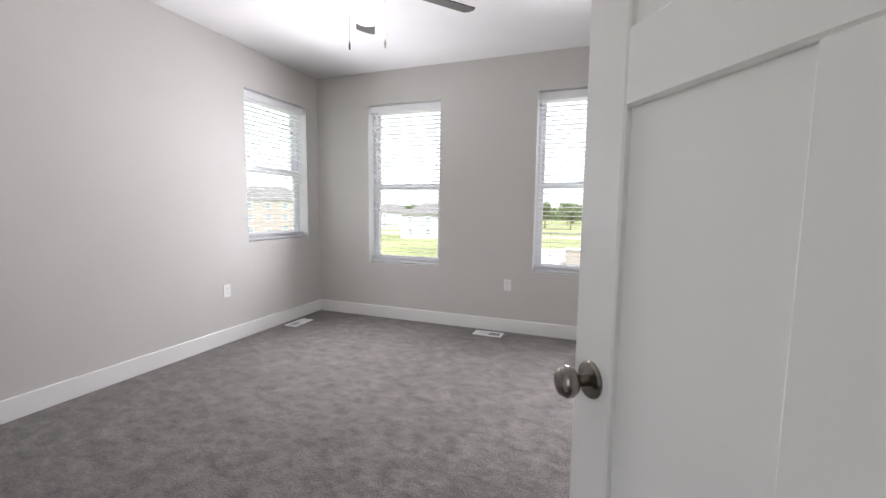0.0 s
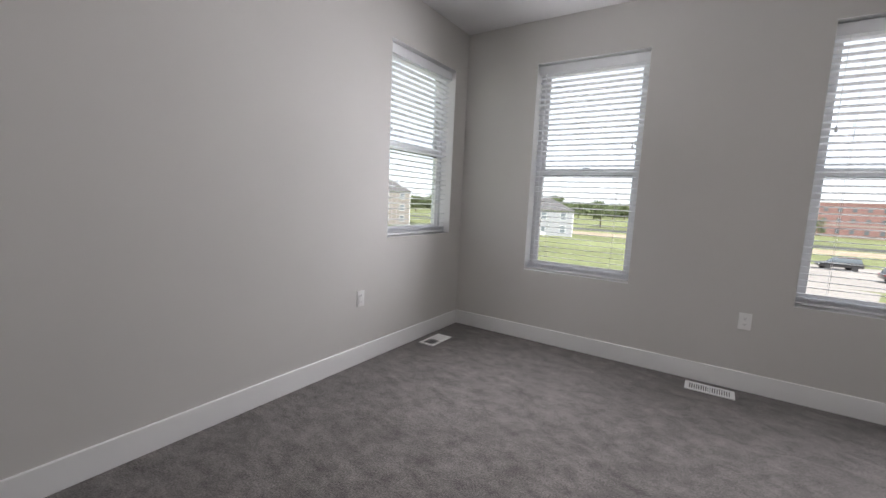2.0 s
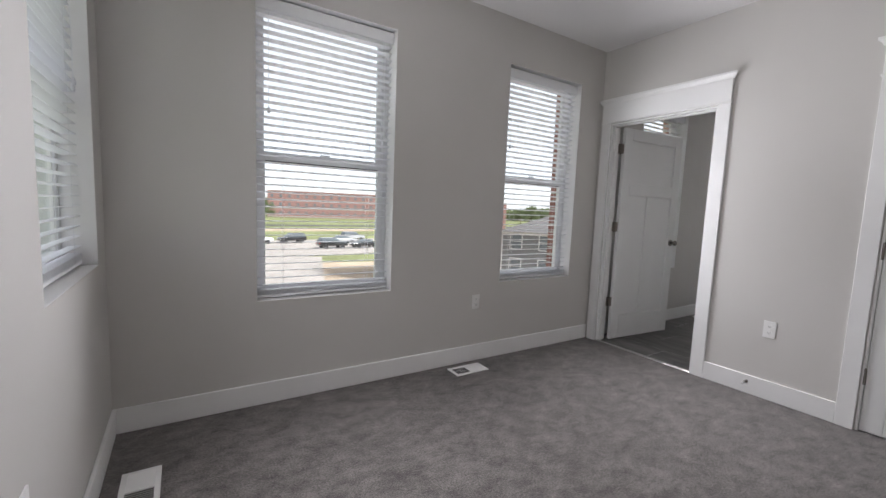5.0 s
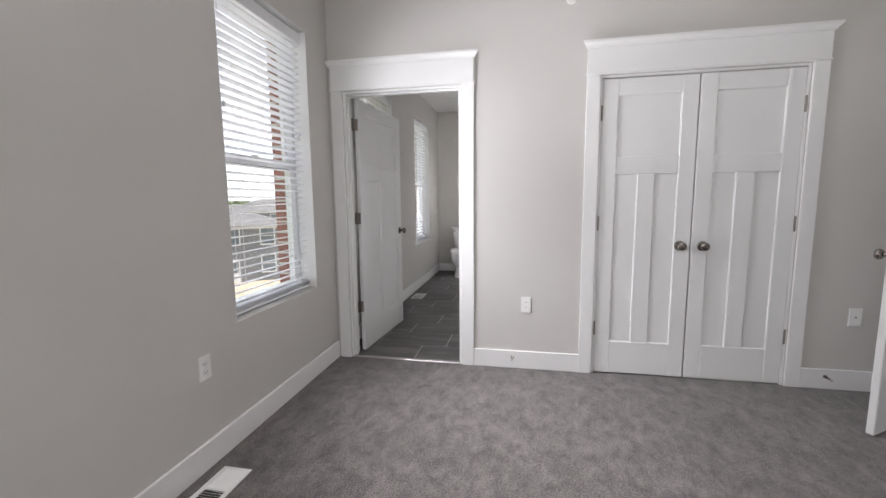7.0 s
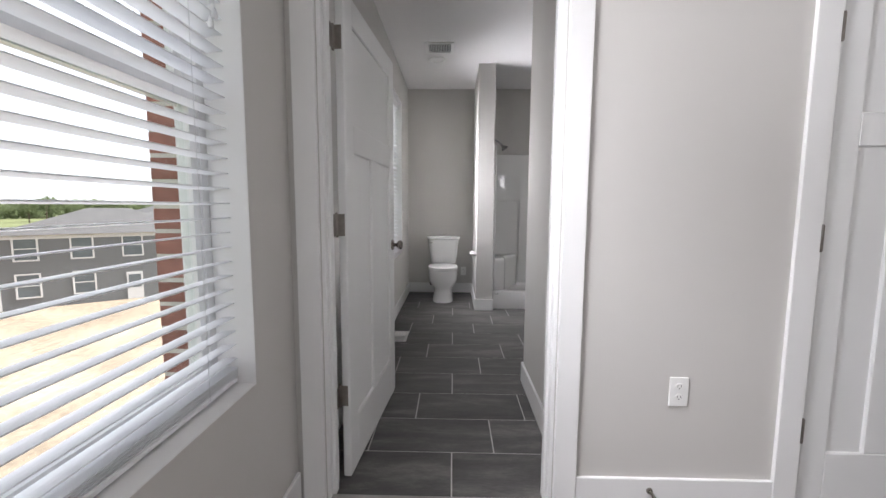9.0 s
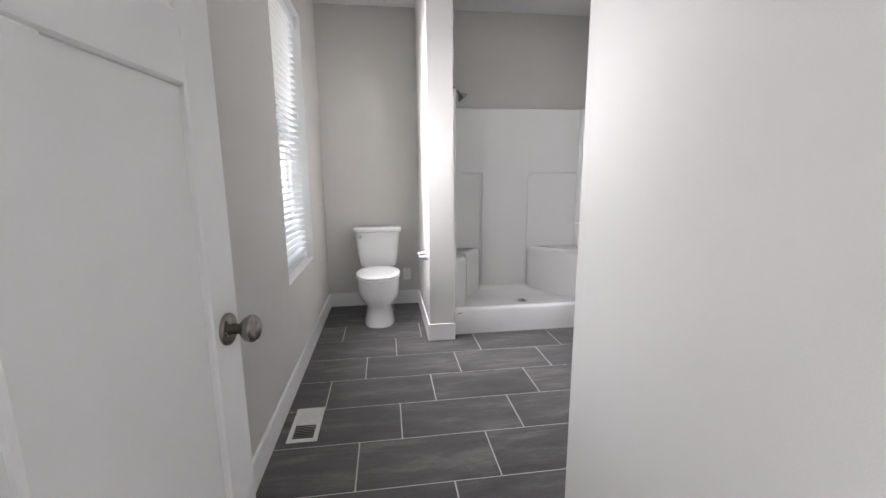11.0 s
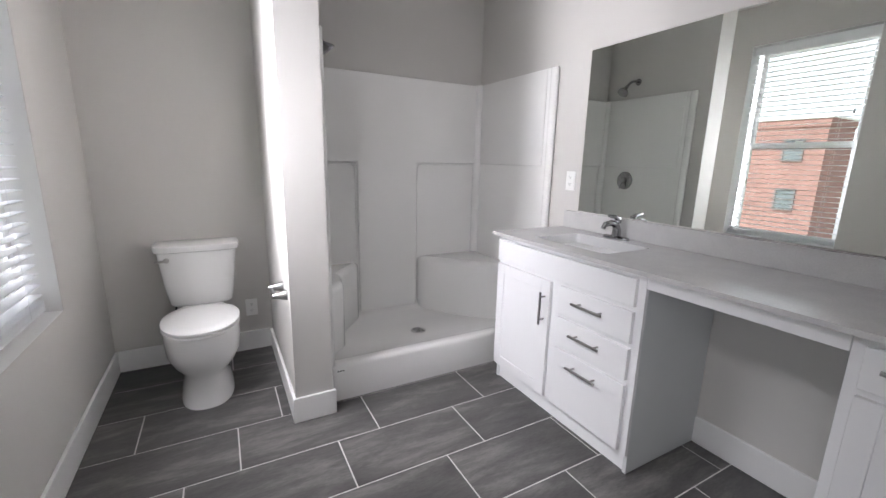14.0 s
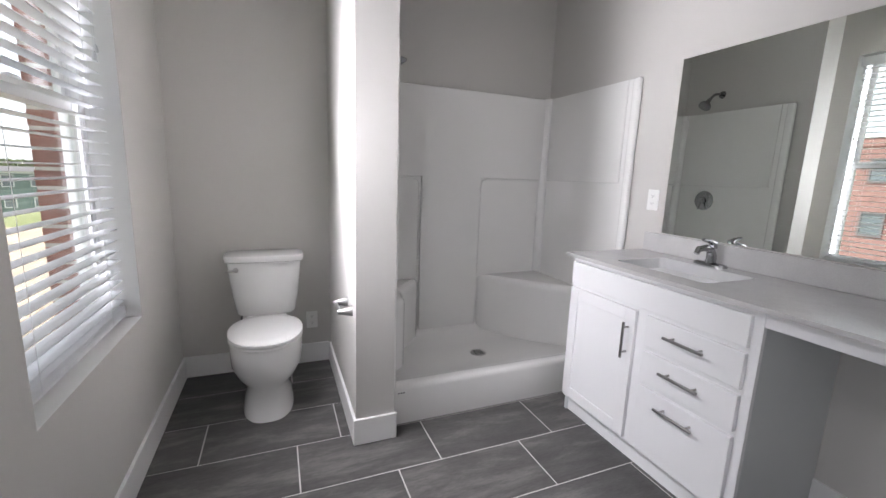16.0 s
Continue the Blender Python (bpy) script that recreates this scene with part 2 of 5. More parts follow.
def glass_material(name, tint):
    m = bpy.data.materials.new(name)
    m.use_nodes = True
    nt, n = m.node_tree, m.node_tree.nodes
    n.remove(n["Principled BSDF"])
    tr, gl, mx, lw, pw = (n.new("ShaderNode" + k) for k in ("BsdfTransparent", "BsdfGlossy", "MixShader", "LayerWeight", "Math"))
    tr.inputs["Color"].default_value = (*tint, 1)
    gl.inputs["Roughness"].default_value = 0.02
    lw.inputs["Blend"].default_value = 0.5
    pw.operation, pw.inputs[1].default_value = 'POWER', 5.0
    nt.links.new(lw.outputs["Facing"], pw.inputs[0])
    nt.links.new(pw.outputs[0], mx.inputs[0])
    nt.links.new(tr.outputs[0], mx.inputs[1])
    nt.links.new(gl.outputs[0], mx.inputs[2])
    nt.links.new(mx.outputs[0], n["Material Output"].inputs["Surface"])
    return m


def glow_material(name, color, strength):
    m = bpy.data.materials.new(name)
    m.use_nodes = True
    p = m.node_tree.nodes["Principled BSDF"]
    p.inputs["Base Color"].default_value = (*color, 1)
    p.inputs["Emission Color"].default_value = (*color, 1)
    p.inputs["Emission Strength"].default_value = strength
    p.inputs["Roughness"].default_value = 0.4
    return m


M_CARPET = carpet_material()
M_TILE = slate_material()
M_GLASS = glass_material("window_glass", (0.93, 0.96, 0.95))
M_GLOBE = glow_material("lit_frosted_globe", (1.0, 0.86, 0.66), 0.26)
M_MIRROR = bpy.data.materials.new("mirror_silver")
M_MIRROR.use_nodes = True
M_MIRROR.node_tree.nodes["Principled BSDF"].inputs["Base Color"].default_value = (0.80, 0.84, 0.80, 1)
M_MIRROR.node_tree.nodes["Principled BSDF"].inputs["Metallic"].default_value = 1.0
M_MIRROR.node_tree.nodes["Principled BSDF"].inputs["Roughness"].default_value = 0.0


# ---------- mesh helpers ----------
def mesh_of(name, bm, material, smooth=False):
    bmesh.ops.recalc_face_normals(bm, faces=bm.faces[:])
    me = bpy.data.meshes.new(name)
    bm.to_mesh(me)
    bm.free()
    if smooth:
        for f in me.polygons:
            f.use_smooth = True
        me.set_sharp_from_angle(angle=radians(38))
    me.materials.append(material)
    return me


def part(name, bm, material, parent=None, label="", smooth=False):
    ob = new(name, mesh_of(name, bm, material, smooth))
    ob.parent = parent
    return tagged(ob, label)


def thing(name, m, label, category, group="", kind=""):
    ob = new(name)
    ob.matrix_world = m
    return tagged(ob, label, category, group, kind)


def add_box(bm, x0, x1, y0, y1, z0, z1, bevel=0.0, seg=1):
    made = bmesh.ops.create_cube(bm, size=1.0)
    vs = made["verts"]
    for v in vs:
        v.co = Vector(((x0 + x1) / 2 + v.co.x * (x1 - x0), (y0 + y1) / 2 + v.co.y * (y1 - y0), (z0 + z1) / 2 + v.co.z * (z1 - z0)))
    if bevel:
        es = list({e for v in vs for e in v.link_edges})
        bmesh.ops.bevel(bm, geom=es, offset=bevel, segments=seg, affect='EDGES', profile=0.5)
    return bm


def box(x0, x1, y0, y1, z0, z1, bevel=0.0, seg=1):
    return add_box(bmesh.new(), min(x0, x1), max(x0, x1), min(y0, y1), max(y0, y1), min(z0, z1), max(z0, z1), bevel, seg)


def add_lathe(bm, profile, m=Matrix(), n=24):
    """profile: (radius, height) pairs turned about z."""
    rings = []
    for r, h in profile:
        if r < 1e-5:
            rings.append([bm.verts.new(m @ Vector((0, 0, h)))])
        else:
            rings.append([bm.verts.new(m @ Vector((r * math.cos(2 * math.pi * i / n), r * math.sin(2 * math.pi * i / n), h))) for i in range(n)])
    for a, b in zip(rings, rings[1:]):
        for i in range(n):
            j = (i + 1) % n
            if len(a) == 1 and len(b) > 1:
                bm.faces.new((a[0], b[i], b[j]))
            elif len(b) == 1 and len(a) > 1:
                bm.faces.new((a[i], a[j], b[0]))
            elif len(a) > 1:
                bm.faces.new((a[i], a[j], b[j], b[i]))
    for ring, flip in ((rings[0], True), (rings[-1], False)):
        if len(ring) > 1:
            bm.faces.new(ring[::-1] if flip else ring)
    return bm


def lathe(profile, m=Matrix(), n=24):
    return add_lathe(bmesh.new(), profile, m, n)


def add_tube(bm, pts, r, n=10):
    """A round bar along a line of points; r a number or one radius for each point."""
    pts = [Vector(p) for p in pts]
    rs = r if isinstance(r, (list, tuple)) else [r] * len(pts)
    rings, side = [], None
    for i, p in enumerate(pts):
        d = (pts[min(i + 1, len(pts) - 1)] - pts[max(i - 1, 0)]).normalized()
        if side is None:
            side = d.orthogonal().normalized()
        side = (side - d * side.dot(d)).normalized()
        up = d.cross(side)
        rings.append([bm.verts.new(p + (side * math.cos(2 * math.pi * k / n) + up * math.sin(2 * math.pi * k / n)) * rs[i]) for k in range(n)])
    for a, b in zip(rings, rings[1:]):
        for k in range(n):
            j = (k + 1) % n
            bm.faces.new((a[k], a[j], b[j], b[k]))
    bm.faces.new(rings[0][::-1])
    bm.faces.new(rings[-1])
    return bm


def tube(pts, r, n=10):
    return add_tube(bmesh.new(), pts, r, n)


def loft(rings):
    bm = bmesh.new()
    made = [[bm.verts.new(p) for p in ring] for ring in rings]
    n = len(made[0])
    for a, b in zip(made, made[1:]):
        for i in range(n):
            j = (i + 1) % n
            bm.faces.new((a[i], a[j], b[j], b[i]))
    bm.faces.new(made[0][::-1])
    bm.faces.new(made[-1])
    return bm


def oval(cx, cy, z, rx, ry, n=32, power=2.0, back=None):
    """A rounded outline; back: another radius for the far half in x."""
    out = []
    for i in range(n):
        a = 2 * math.pi * i / n
        c, s = math.cos(a), math.sin(a)
        ex = math.copysign(abs(c) ** (2 / power), c)
        ey = math.copysign(abs(s) ** (2 / power), s)
        out.append(Vector((cx + (back if back is not None and ex > 0 else rx) * ex, cy + ry * ey, z)))
    return out


def prism(outline, axis, a, b, bevel=0.0, seg=2):
    """A flat outline of 2D points drawn out along an axis from a to b."""
    bm = bmesh.new()

    def at(u, v, w):
        return {"x": (w, u, v), "y": (u, w, v), "z": (u, v, w)}[axis]
    lo = [bm.verts.new(at(u, v, a)) for u, v in outline]
    hi = [bm.verts.new(at(u, v, b)) for u, v in outline]
    n = len(outline)
    bm.faces.new(lo[::-1])
    bm.faces.new(hi)
    for i in range(n):
        j = (i + 1) % n
        bm.faces.new((lo[i], lo[j], hi[j], hi[i]))
    bmesh.ops.recalc_face_normals(bm, faces=bm.faces[:])
    if bevel:
        bmesh.ops.bevel(bm, geom=bm.edges[:], offset=bevel, segments=seg, affect='EDGES', profile=0.5)
    return bm


def slab_with_openings(axis, a, b, u0, u1, z0, z1, openings):
    """A wall between a and b across its axis, from u0 to u1 along, with openings (u0, u1, z0, z1) that go through it."""
    us = sorted({u0, u1, *(min(max(v, u0), u1) for o in openings for v in o[:2])})
    zs = sorted({z0, z1, *(min(max(v, z0), z1) for o in openings for v in o[2:])})
    solid = {}
    for i in range(len(us) - 1):
        for k in range(len(zs) - 1):
            um, zm = (us[i] + us[i + 1]) / 2, (zs[k] + zs[k + 1]) / 2
            solid[i, k] = not any(o[0] < um < o[1] and o[2] < zm < o[3] for o in openings)
    bm = bmesh.new()
    made = {}

    def vert(w, u, z):
        key = (round(w, 5), round(u, 5), round(z, 5))
        if key not in made:
            made[key] = bm.verts.new((w, u, z) if axis == "x" else (u, w, z))
        return made[key]

    def quad(*ps):
        bm.faces.new([vert(*p) for p in ps])
    for (i, k), s in solid.items():
        if not s:
            continue
        ua, ub, za, zb = us[i], us[i + 1], zs[k], zs[k + 1]
        quad((a, ua, za), (a, ub, za), (a, ub, zb), (a, ua, zb))
        quad((b, ua, za), (b, ub, za), (b, ub, zb), (b, ua, zb))
        if not solid.get((i - 1, k)):
            quad((a, ua, za), (b, ua, za), (b, ua, zb), (a, ua, zb))
        if not solid.get((i + 1, k)):
            quad((a, ub, za), (b, ub, za), (b, ub, zb), (a, ub, zb))
        if not solid.get((i, k - 1)):
            quad((a, ua, za), (b, ua, za), (b, ub, za), (a, ub, za))
        if not solid.get((i, k + 1)):
            quad((a, ua, zb), (b, ua, zb), (b, ub, zb), (a, ub, zb))
    return bm


def structure(name, bm, material, label, category):
    return tagged(part(name, bm, material), label, category, kind="structure")


# ---------- plan, in metres ----------
CEIL = 2.73
WX = 3.70          # bedroom face of the partition
BX = 3.82          # bathroom face of it
SOUTH = -3.97      # inner face of the entry wall
BLOCK_Y, BLOCK_X = -1.10, 4.873
VAN_Y = -2.545      # wall behind the vanity
END_X = 7.765       # wall behind the toilet
SILL, HEAD = 0.63, 2.383
NORTH_WINDOWS = ((0.684, 1.548), (2.540, 3.390), (4.382, 5.246), (6.213, 7.079))
WEST_WINDOW = (-1.064, -0.20, 0.906, 2.36)
BATH_DOOR = (-1.012, -0.115)
CLOSET = (-3.168, -1.952)
ENTRY = (2.735, 3.624)
DOOR_TOP = 2.06

# ---------- large structure ----------
structure("floor_bedroom", box(-0.0, WX + 0.02, SOUTH - 1.6, 0.0, -0.2, 0.0), M_CARPET, "grey cut-pile carpet with brushed footmarks", "floor")
structure("ceiling_bedroom", box(-0.2, WX + 0.06, SOUTH - 1.6, 0.195, CEIL, CEIL + 0.15), M_CEIL, "matte white painted bedroom ceiling", "ceiling")
structure("ceiling_bathroom", box(WX + 0.06, END_X + 0.2, VAN_Y - 0.7, 0.195, CEIL, CEIL + 0.15), M_CEIL, "matte white painted bathroom ceiling", "ceiling")
structure("wall_north", slab_with_openings("y", 0.0, 0.195, -0.195, END_X + 0.12, -0.2, CEIL, [(*w, SILL, HEAD) for w in NORTH_WINDOWS]), M_WALL,
          "warm grey painted outer wall with four tall windows", "wall")
structure("wall_west", slab_with_openings("x", -0.195, 0.0, SOUTH - 1.6, 0.0, -0.2, CEIL, [WEST_WINDOW]), M_WALL, "warm grey painted wall with one window", "wall")
structure("wall_partition", slab_with_openings("x", WX, BX, SOUTH, 0.0, -0.2, CEIL,
          [(*BATH_DOOR, -0.005, DOOR_TOP), (*CLOSET, -0.005, DOOR_TOP)]), M_WALL, "warm grey painted partition with bathroom and closet doorways", "wall")
structure("wall_south", slab_with_openings("y", SOUTH - 0.12, SOUTH, 0.0, BX, -0.2, CEIL, [(*ENTRY, -0.005, DOOR_TOP)]), M_WALL,
          "warm grey painted wall with the entry doorway", "wall")
# opening added out of view for the hall fill lamp
structure("wall_hall", slab_with_openings("y", SOUTH - 1.6, SOUTH - 1.48, 0.0, BX, -0.2, CEIL, [(1.75, 2.75, 0.5, 2.3)]), M_WALL, "plain grey wall of the hall behind with an added opening for fill light", "wall")
structure("wall_hall_end", box(WX, BX, SOUTH - 1.48, SOUTH - 0.12, -0.2, CEIL), M_WALL, "plain grey end wall of the hall", "wall")
structure("wall_block_north", box(BX, BLOCK_X, BLOCK_Y - 0.12, BLOCK_Y, 0.0, CEIL), M_WALL, "short grey painted wall beside the bathroom door", "wall")
structure("wall_block_east", box(BLOCK_X - 0.12, BLOCK_X, VAN_Y, BLOCK_Y - 0.12, 0.0, CEIL), M_WALL, "grey painted wall at the end of the vanity", "wall")
structure("wall_vanity", box(BX, END_X, VAN_Y - 0.12, VAN_Y, -0.2, CEIL), M_WALL, "grey painted wall behind the vanity and shower", "wall")
structure("wall_closet_back", box(BLOCK_X - 0.3, BLOCK_X - 0.18, SOUTH, VAN_Y - 0.12, -0.2, CEIL), M_WALL, "plain closet back wall", "wall")
structure("wall_end", box(END_X, END_X + 0.12, VAN_Y - 0.12, 0.0, -0.2, CEIL), M_WALL, "grey painted end wall behind the toilet", "wall")
PIER = (-1.064, -0.88)
structure("wall_pier", box(6.785, END_X, *PIER, 0.0, CEIL), M_WALL, "grey painted dividing wall between toilet and shower", "wall")
structure("threshold", box(WX - 0.005, WX + 0.03, BATH_DOOR[0], BATH_DOOR[1], 0.0, 0.007, 0.002), M_STEEL, "thin metal strip between carpet and tile", "threshold")


# ---------- trim ----------
def baseboard(name, x0, x1, y0, y1):
    """A flat board with an eased top edge."""
    return structure(name, box(x0, x1, y0, y1, 0.0, 0.133, 0.003), M_TRIM, "tall flat white painted baseboard", "baseboard")


BT = 0.015
CW = 0.09
baseboard("baseboard_north", BT, WX - BT, -BT, 0.0)
baseboard("baseboard_west", 0.0, BT, SOUTH, 0.0)
baseboard("baseboard_between_doors", WX - BT, WX, CLOSET[1] + CW, BATH_DOOR[0] - CW)
baseboard("baseboard_past_closet", WX - BT, WX, SOUTH, CLOSET[0] - CW)
baseboard("baseboard_bath_north", BX, END_X - BT, -BT, 0.0)
baseboard("baseboard_bath_end", END_X - BT, END_X, PIER[1] + BT, -0.0)
baseboard("baseboard_pier_side", 6.785, END_X - BT, PIER[1], PIER[1] + BT)
baseboard("baseboard_pier_front", 6.785 - BT, 6.785, PIER[0] - 0.012, PIER[1] + BT)
baseboard("baseboard_block_north", BX + 0.02, BLOCK_X, BLOCK_Y, BLOCK_Y + BT)
baseboard("baseboard_block_east", BLOCK_X, BLOCK_X + BT, -2.0, BLOCK_Y + BT)
baseboard("baseboard_knee_space", 5.21, 5.787, VAN_Y, VAN_Y + BT)


def casing(name, lo, hi, face, sign, head_lo=None, thick=0.018):
    """Flat side casings, a fillet, a tall head board and a crowned cap round a doorway in an x wall."""
    root = thing(name, pose(face, 0, 0), "white craftsman door casing with a crowned head", "door casing", "door casings", "structure")
    d = sign * thick
    head_lo = lo - CW if head_lo is None else head_lo
    for a, b in ((lo - CW, lo - 0.004), (hi + 0.004, min(hi + CW, -0.004))):
        part("side_casing", box(0, d, a, b, 0, DOOR_TOP + 0.004, 0.002), M_TRIM, root)
    top = min(hi + CW, -0.004)
    part("fillet", box(0, sign * 0.026, head_lo - 0.008, min(top + 0.008, -0.003), DOOR_TOP + 0.004, DOOR_TOP + 0.016, 0.003), M_TRIM, root)
    part("head_board", box(0, sign * 0.021, head_lo, top, DOOR_TOP + 0.016, DOOR_TOP + 0.175, 0.002), M_TRIM, root)
    prof = [(0.0, 0.0), (0.024, 0.0), (0.028, 0.012), (0.040, 0.024), (0.046, 0.030), (0.046, 0.044), (0.0, 0.044)]
    bm = bmesh.new()
    ends = []
    for y, s in ((head_lo, -1), (top, 1)):
        ends.append([bm.verts.new((sign * u, min(y + s * max(u - 0.012, 0), -0.002), DOOR_TOP + 0.175 + v)) for u, v in prof])
    n = len(prof)
    for i in range(n):
        j = (i + 1) % n
        bm.faces.new((ends[0][i], ends[0][j], ends[1][j], ends[1][i]))
    bm.faces.new(ends[0])
    bm.faces.new(ends[1][::-1])
    part("crown", bm, M_TRIM, root)
    return root


def jambs(name, axis, lo, hi, a, b, stop=None):
    """The lining of a doorway with its stop."""
    root = thing(name, pose(0, 0, 0), "white painted door jamb with stop", "door jamb", "", "structure")

    def bx(u0, u1, w0, w1, z0, z1):
        return box(w0, w1, u0, u1, z0, z1, 0.0015) if axis == "x" else box(u0, u1, w0, w1, z0, z1, 0.0015)
    t = 0.014
    part("jamb", bx(lo, lo + t, a, b, 0, DOOR_TOP - t), M_TRIM, root)
    part("jamb", bx(hi - t, hi, a, b, 0, DOOR_TOP - t), M_TRIM, root)
    part("head_jamb", bx(lo, hi, a, b, DOOR_TOP - t, DOOR_TOP), M_TRIM, root)
    if stop:
        s0, s1 = stop
        part("stop", bx(lo + t, lo + t + 0.012, s0, s1, 0, DOOR_TOP - t), M_TRIM, root)
        part("stop", bx(hi - t - 0.012, hi - t, s0, s1, 0, DOOR_TOP - t), M_TRIM, root)
        part("stop", bx(lo + t, hi - t, s0, s1, DOOR_TOP - t - 0.012, DOOR_TOP - t), M_TRIM, root)
    return root


casing("casing_bath_door", *BATH_DOOR, WX, -1)
casing("casing_closet", *CLOSET, WX, -1)
jambs("jamb_bath_door", "x", *BATH_DOOR, WX - 0.001, BX + 0.001, (3.735, 3.772))
jambs("jamb_closet", "x", *CLOSET, WX - 0.001, BX + 0.001, (3.745, 3.78))
jambs("jamb_entry", "y", *ENTRY, SOUTH - 0.121, SOUTH + 0.001, (SOUTH - 0.075, SOUTH - 0.04))
bath_side = casing("casing_bath_side", *BATH_DOOR, BX, 1, thick=0.011)


# ---------- doors ----------
def knob(parent, m):
    """A rose, a neck and an egg-shaped knob along +z of m."""
    k = part("knob", lathe([(0.0, 0.066), (0.012, 0.0655), (0.022, 0.062), (0.0275, 0.054), (0.028, 0.046), (0.024, 0.037), (0.014, 0.030), (0.011, 0.026),
                            (0.011, 0.010)], m, 28), M_NICKEL, parent, "satin nickel egg-shaped knob", True)
    part("rose", lathe([(0.0, 0.0), (0.033, 0.0), (0.0335, 0.004), (0.031, 0.008), (0.024, 0.010), (0.012, 0.011)], m, 28), M_NICKEL, k, "round satin nickel rose", True)
    return k


def hinge(parent, m, leaves=True):
    """Two leaves and a five-knuckle barrel along z of m; leaves in +x and -y."""
    h = part("hinge", lathe([(0.0, -0.052), (0.0045, -0.050), (0.0062, -0.045), (0.0062, 0.045), (0.0045, 0.050), (0.0, 0.052)], m, 12), M_HINGE, parent,
             "dull nickel butt hinge", True)
    if not leaves:
        return h
    bm = box(0.0, 0.034, -0.0015, 0.0015, -0.045, 0.045, 0.001)
    bm.transform(m)
    part("hinge_leaf", bm, M_HINGE, h)
    bm = box(-0.0015, 0.0015, -0.034, 0.0, -0.045, 0.045, 0.001)
    bm.transform(m)
    part("hinge_leaf", bm, M_HINGE, h)
    return h


def door_leaf(name, w, m, label, stile, knobs=True, group=""):
    """A three-panel craftsman leaf: hinge edge at x 0, free edge at x w, thickness from y 0 to 0.035."""
    H, T, mul = 2.032, 0.035, 0.112
    root = thing(name, m, label, "door", group)
    z0 = 0.008
    rows = (z0, 0.243, 1.411, 1.532, 1.930, z0 + H)
    part("stile", box(0, stile, 0, T, z0, z0 + H, 0.004), M_DOOR, root)
    part("stile", box(w - stile, w, 0, T, z0, z0 + H, 0.004), M_DOOR, root)
    for a, b in ((0, 1), (2, 3), (4, 5)):
        part("rail", box(stile - 0.003, w - stile + 0.003, 0.0004, T - 0.0004, rows[a], rows[b], 0.005), M_DOOR, root)
    c = w / 2
    part("mullion", box(c - mul / 2, c + mul / 2, 0.0008, T - 0.0008, rows[1] - 0.003, rows[2] + 0.003, 0.005), M_DOOR, root)
    for x0, x1, a, b in ((stile, w - stile, 3, 4), (stile, c - mul / 2, 1, 2), (c + mul / 2, w - stile, 1, 2)):
        part("panel", box(x0 - 0.004, x1 + 0.004, 0.0125, T - 0.0125, rows[a] - 0.004, rows[b] + 0.004), M_DOOR, root)
    if knobs:
        kz = 0.953
        knob(root, Matrix.Translation((w - 0.058, 0, kz)) @ pose(0, 0, 0, 90, 0, 0))
        knob(root, Matrix.Translation((w - 0.058, T, kz)) @ pose(0, 0, 0, -90, 0, 0))
        part("latch_plate", box(w - 0.0005, w + 0.0012, 0.006, T - 0.006, kz - 0.028, kz + 0.028, 0.0005), M_NICKEL, root, "small nickel latch plate")
    return root


def placed(x, y, direction):
    """A pose at a hinge whose x axis points along a flat direction."""
    return pose(x, y, 0, 0, 0, math.degrees(math.atan2(direction[1], direction[0])))


# bathroom leaf, swung into the bathroom almost against the outer wall
bath_leaf = door_leaf("door_bathroom", 0.875, placed(BX + 0.016, -0.178, (0.9970, -0.0770)), "open white three-panel door in the bathroom doorway", 0.11)
for z in (0.38, 1.11, 1.845):
    hinge(bath_leaf, Matrix.Translation((-0.006, 0.041, z)) @ pose(0, 0, 0, 0, 0, -90))
# closet pair, shut
for lo, flip in ((CLOSET[1] - 0.016, 1), (CLOSET[0] + 0.016, -1)):
    m = pose(WX + 0.004, lo, 0, 0, 0, -90) if flip == 1 else pose(WX + 0.039, lo, 0, 0, 0, 90)
    leaf = door_leaf("door_closet", 0.588, m, "shut white three-panel closet door", 0.1, False, "closet doors")
    inner = 0.0 if flip == 1 else 0.035
    turn = 90 if flip == 1 else -90
    knob(leaf, Matrix.Translation((0.588 - 0.066, inner, 0.931)) @ pose(0, 0, 0, turn, 0, 0))
    for z in (0.335, 1.08, 1.82):
        yk = -0.005 if flip == 1 else 0.040
        hinge(leaf, Matrix.Translation((-0.003, yk, z)) @ pose(0, 0, 0), False)
# entry leaf, part open into the bedroom
entry_dir = Vector((-0.556, 0.8312))
door_leaf("door_entry", 0.86, placed(3.607, SOUTH + 0.012, entry_dir), "part-open white three-panel entry door with nickel knob", 0.11)

# strike plate on the bathroom jamb
strike = thing("strike_plate", pose(3.780, BATH_DOOR[0] + 0.0145, 0.952), "dark nickel strike plate on the door jamb", "strike plate")
bm = slab_with_openings("y", 0.0, 0.0018, -0.016, 0.016, -0.028, 0.028, [(-0.007, 0.006, -0.011, 0.011)])
part("plate", bm, M_NICKEL, strike)
part("latch_hole", box(-0.007, 0.006, 0.0001, 0.0006, -0.011, 0.011), M_SLOT, strike, "dark latch hole")


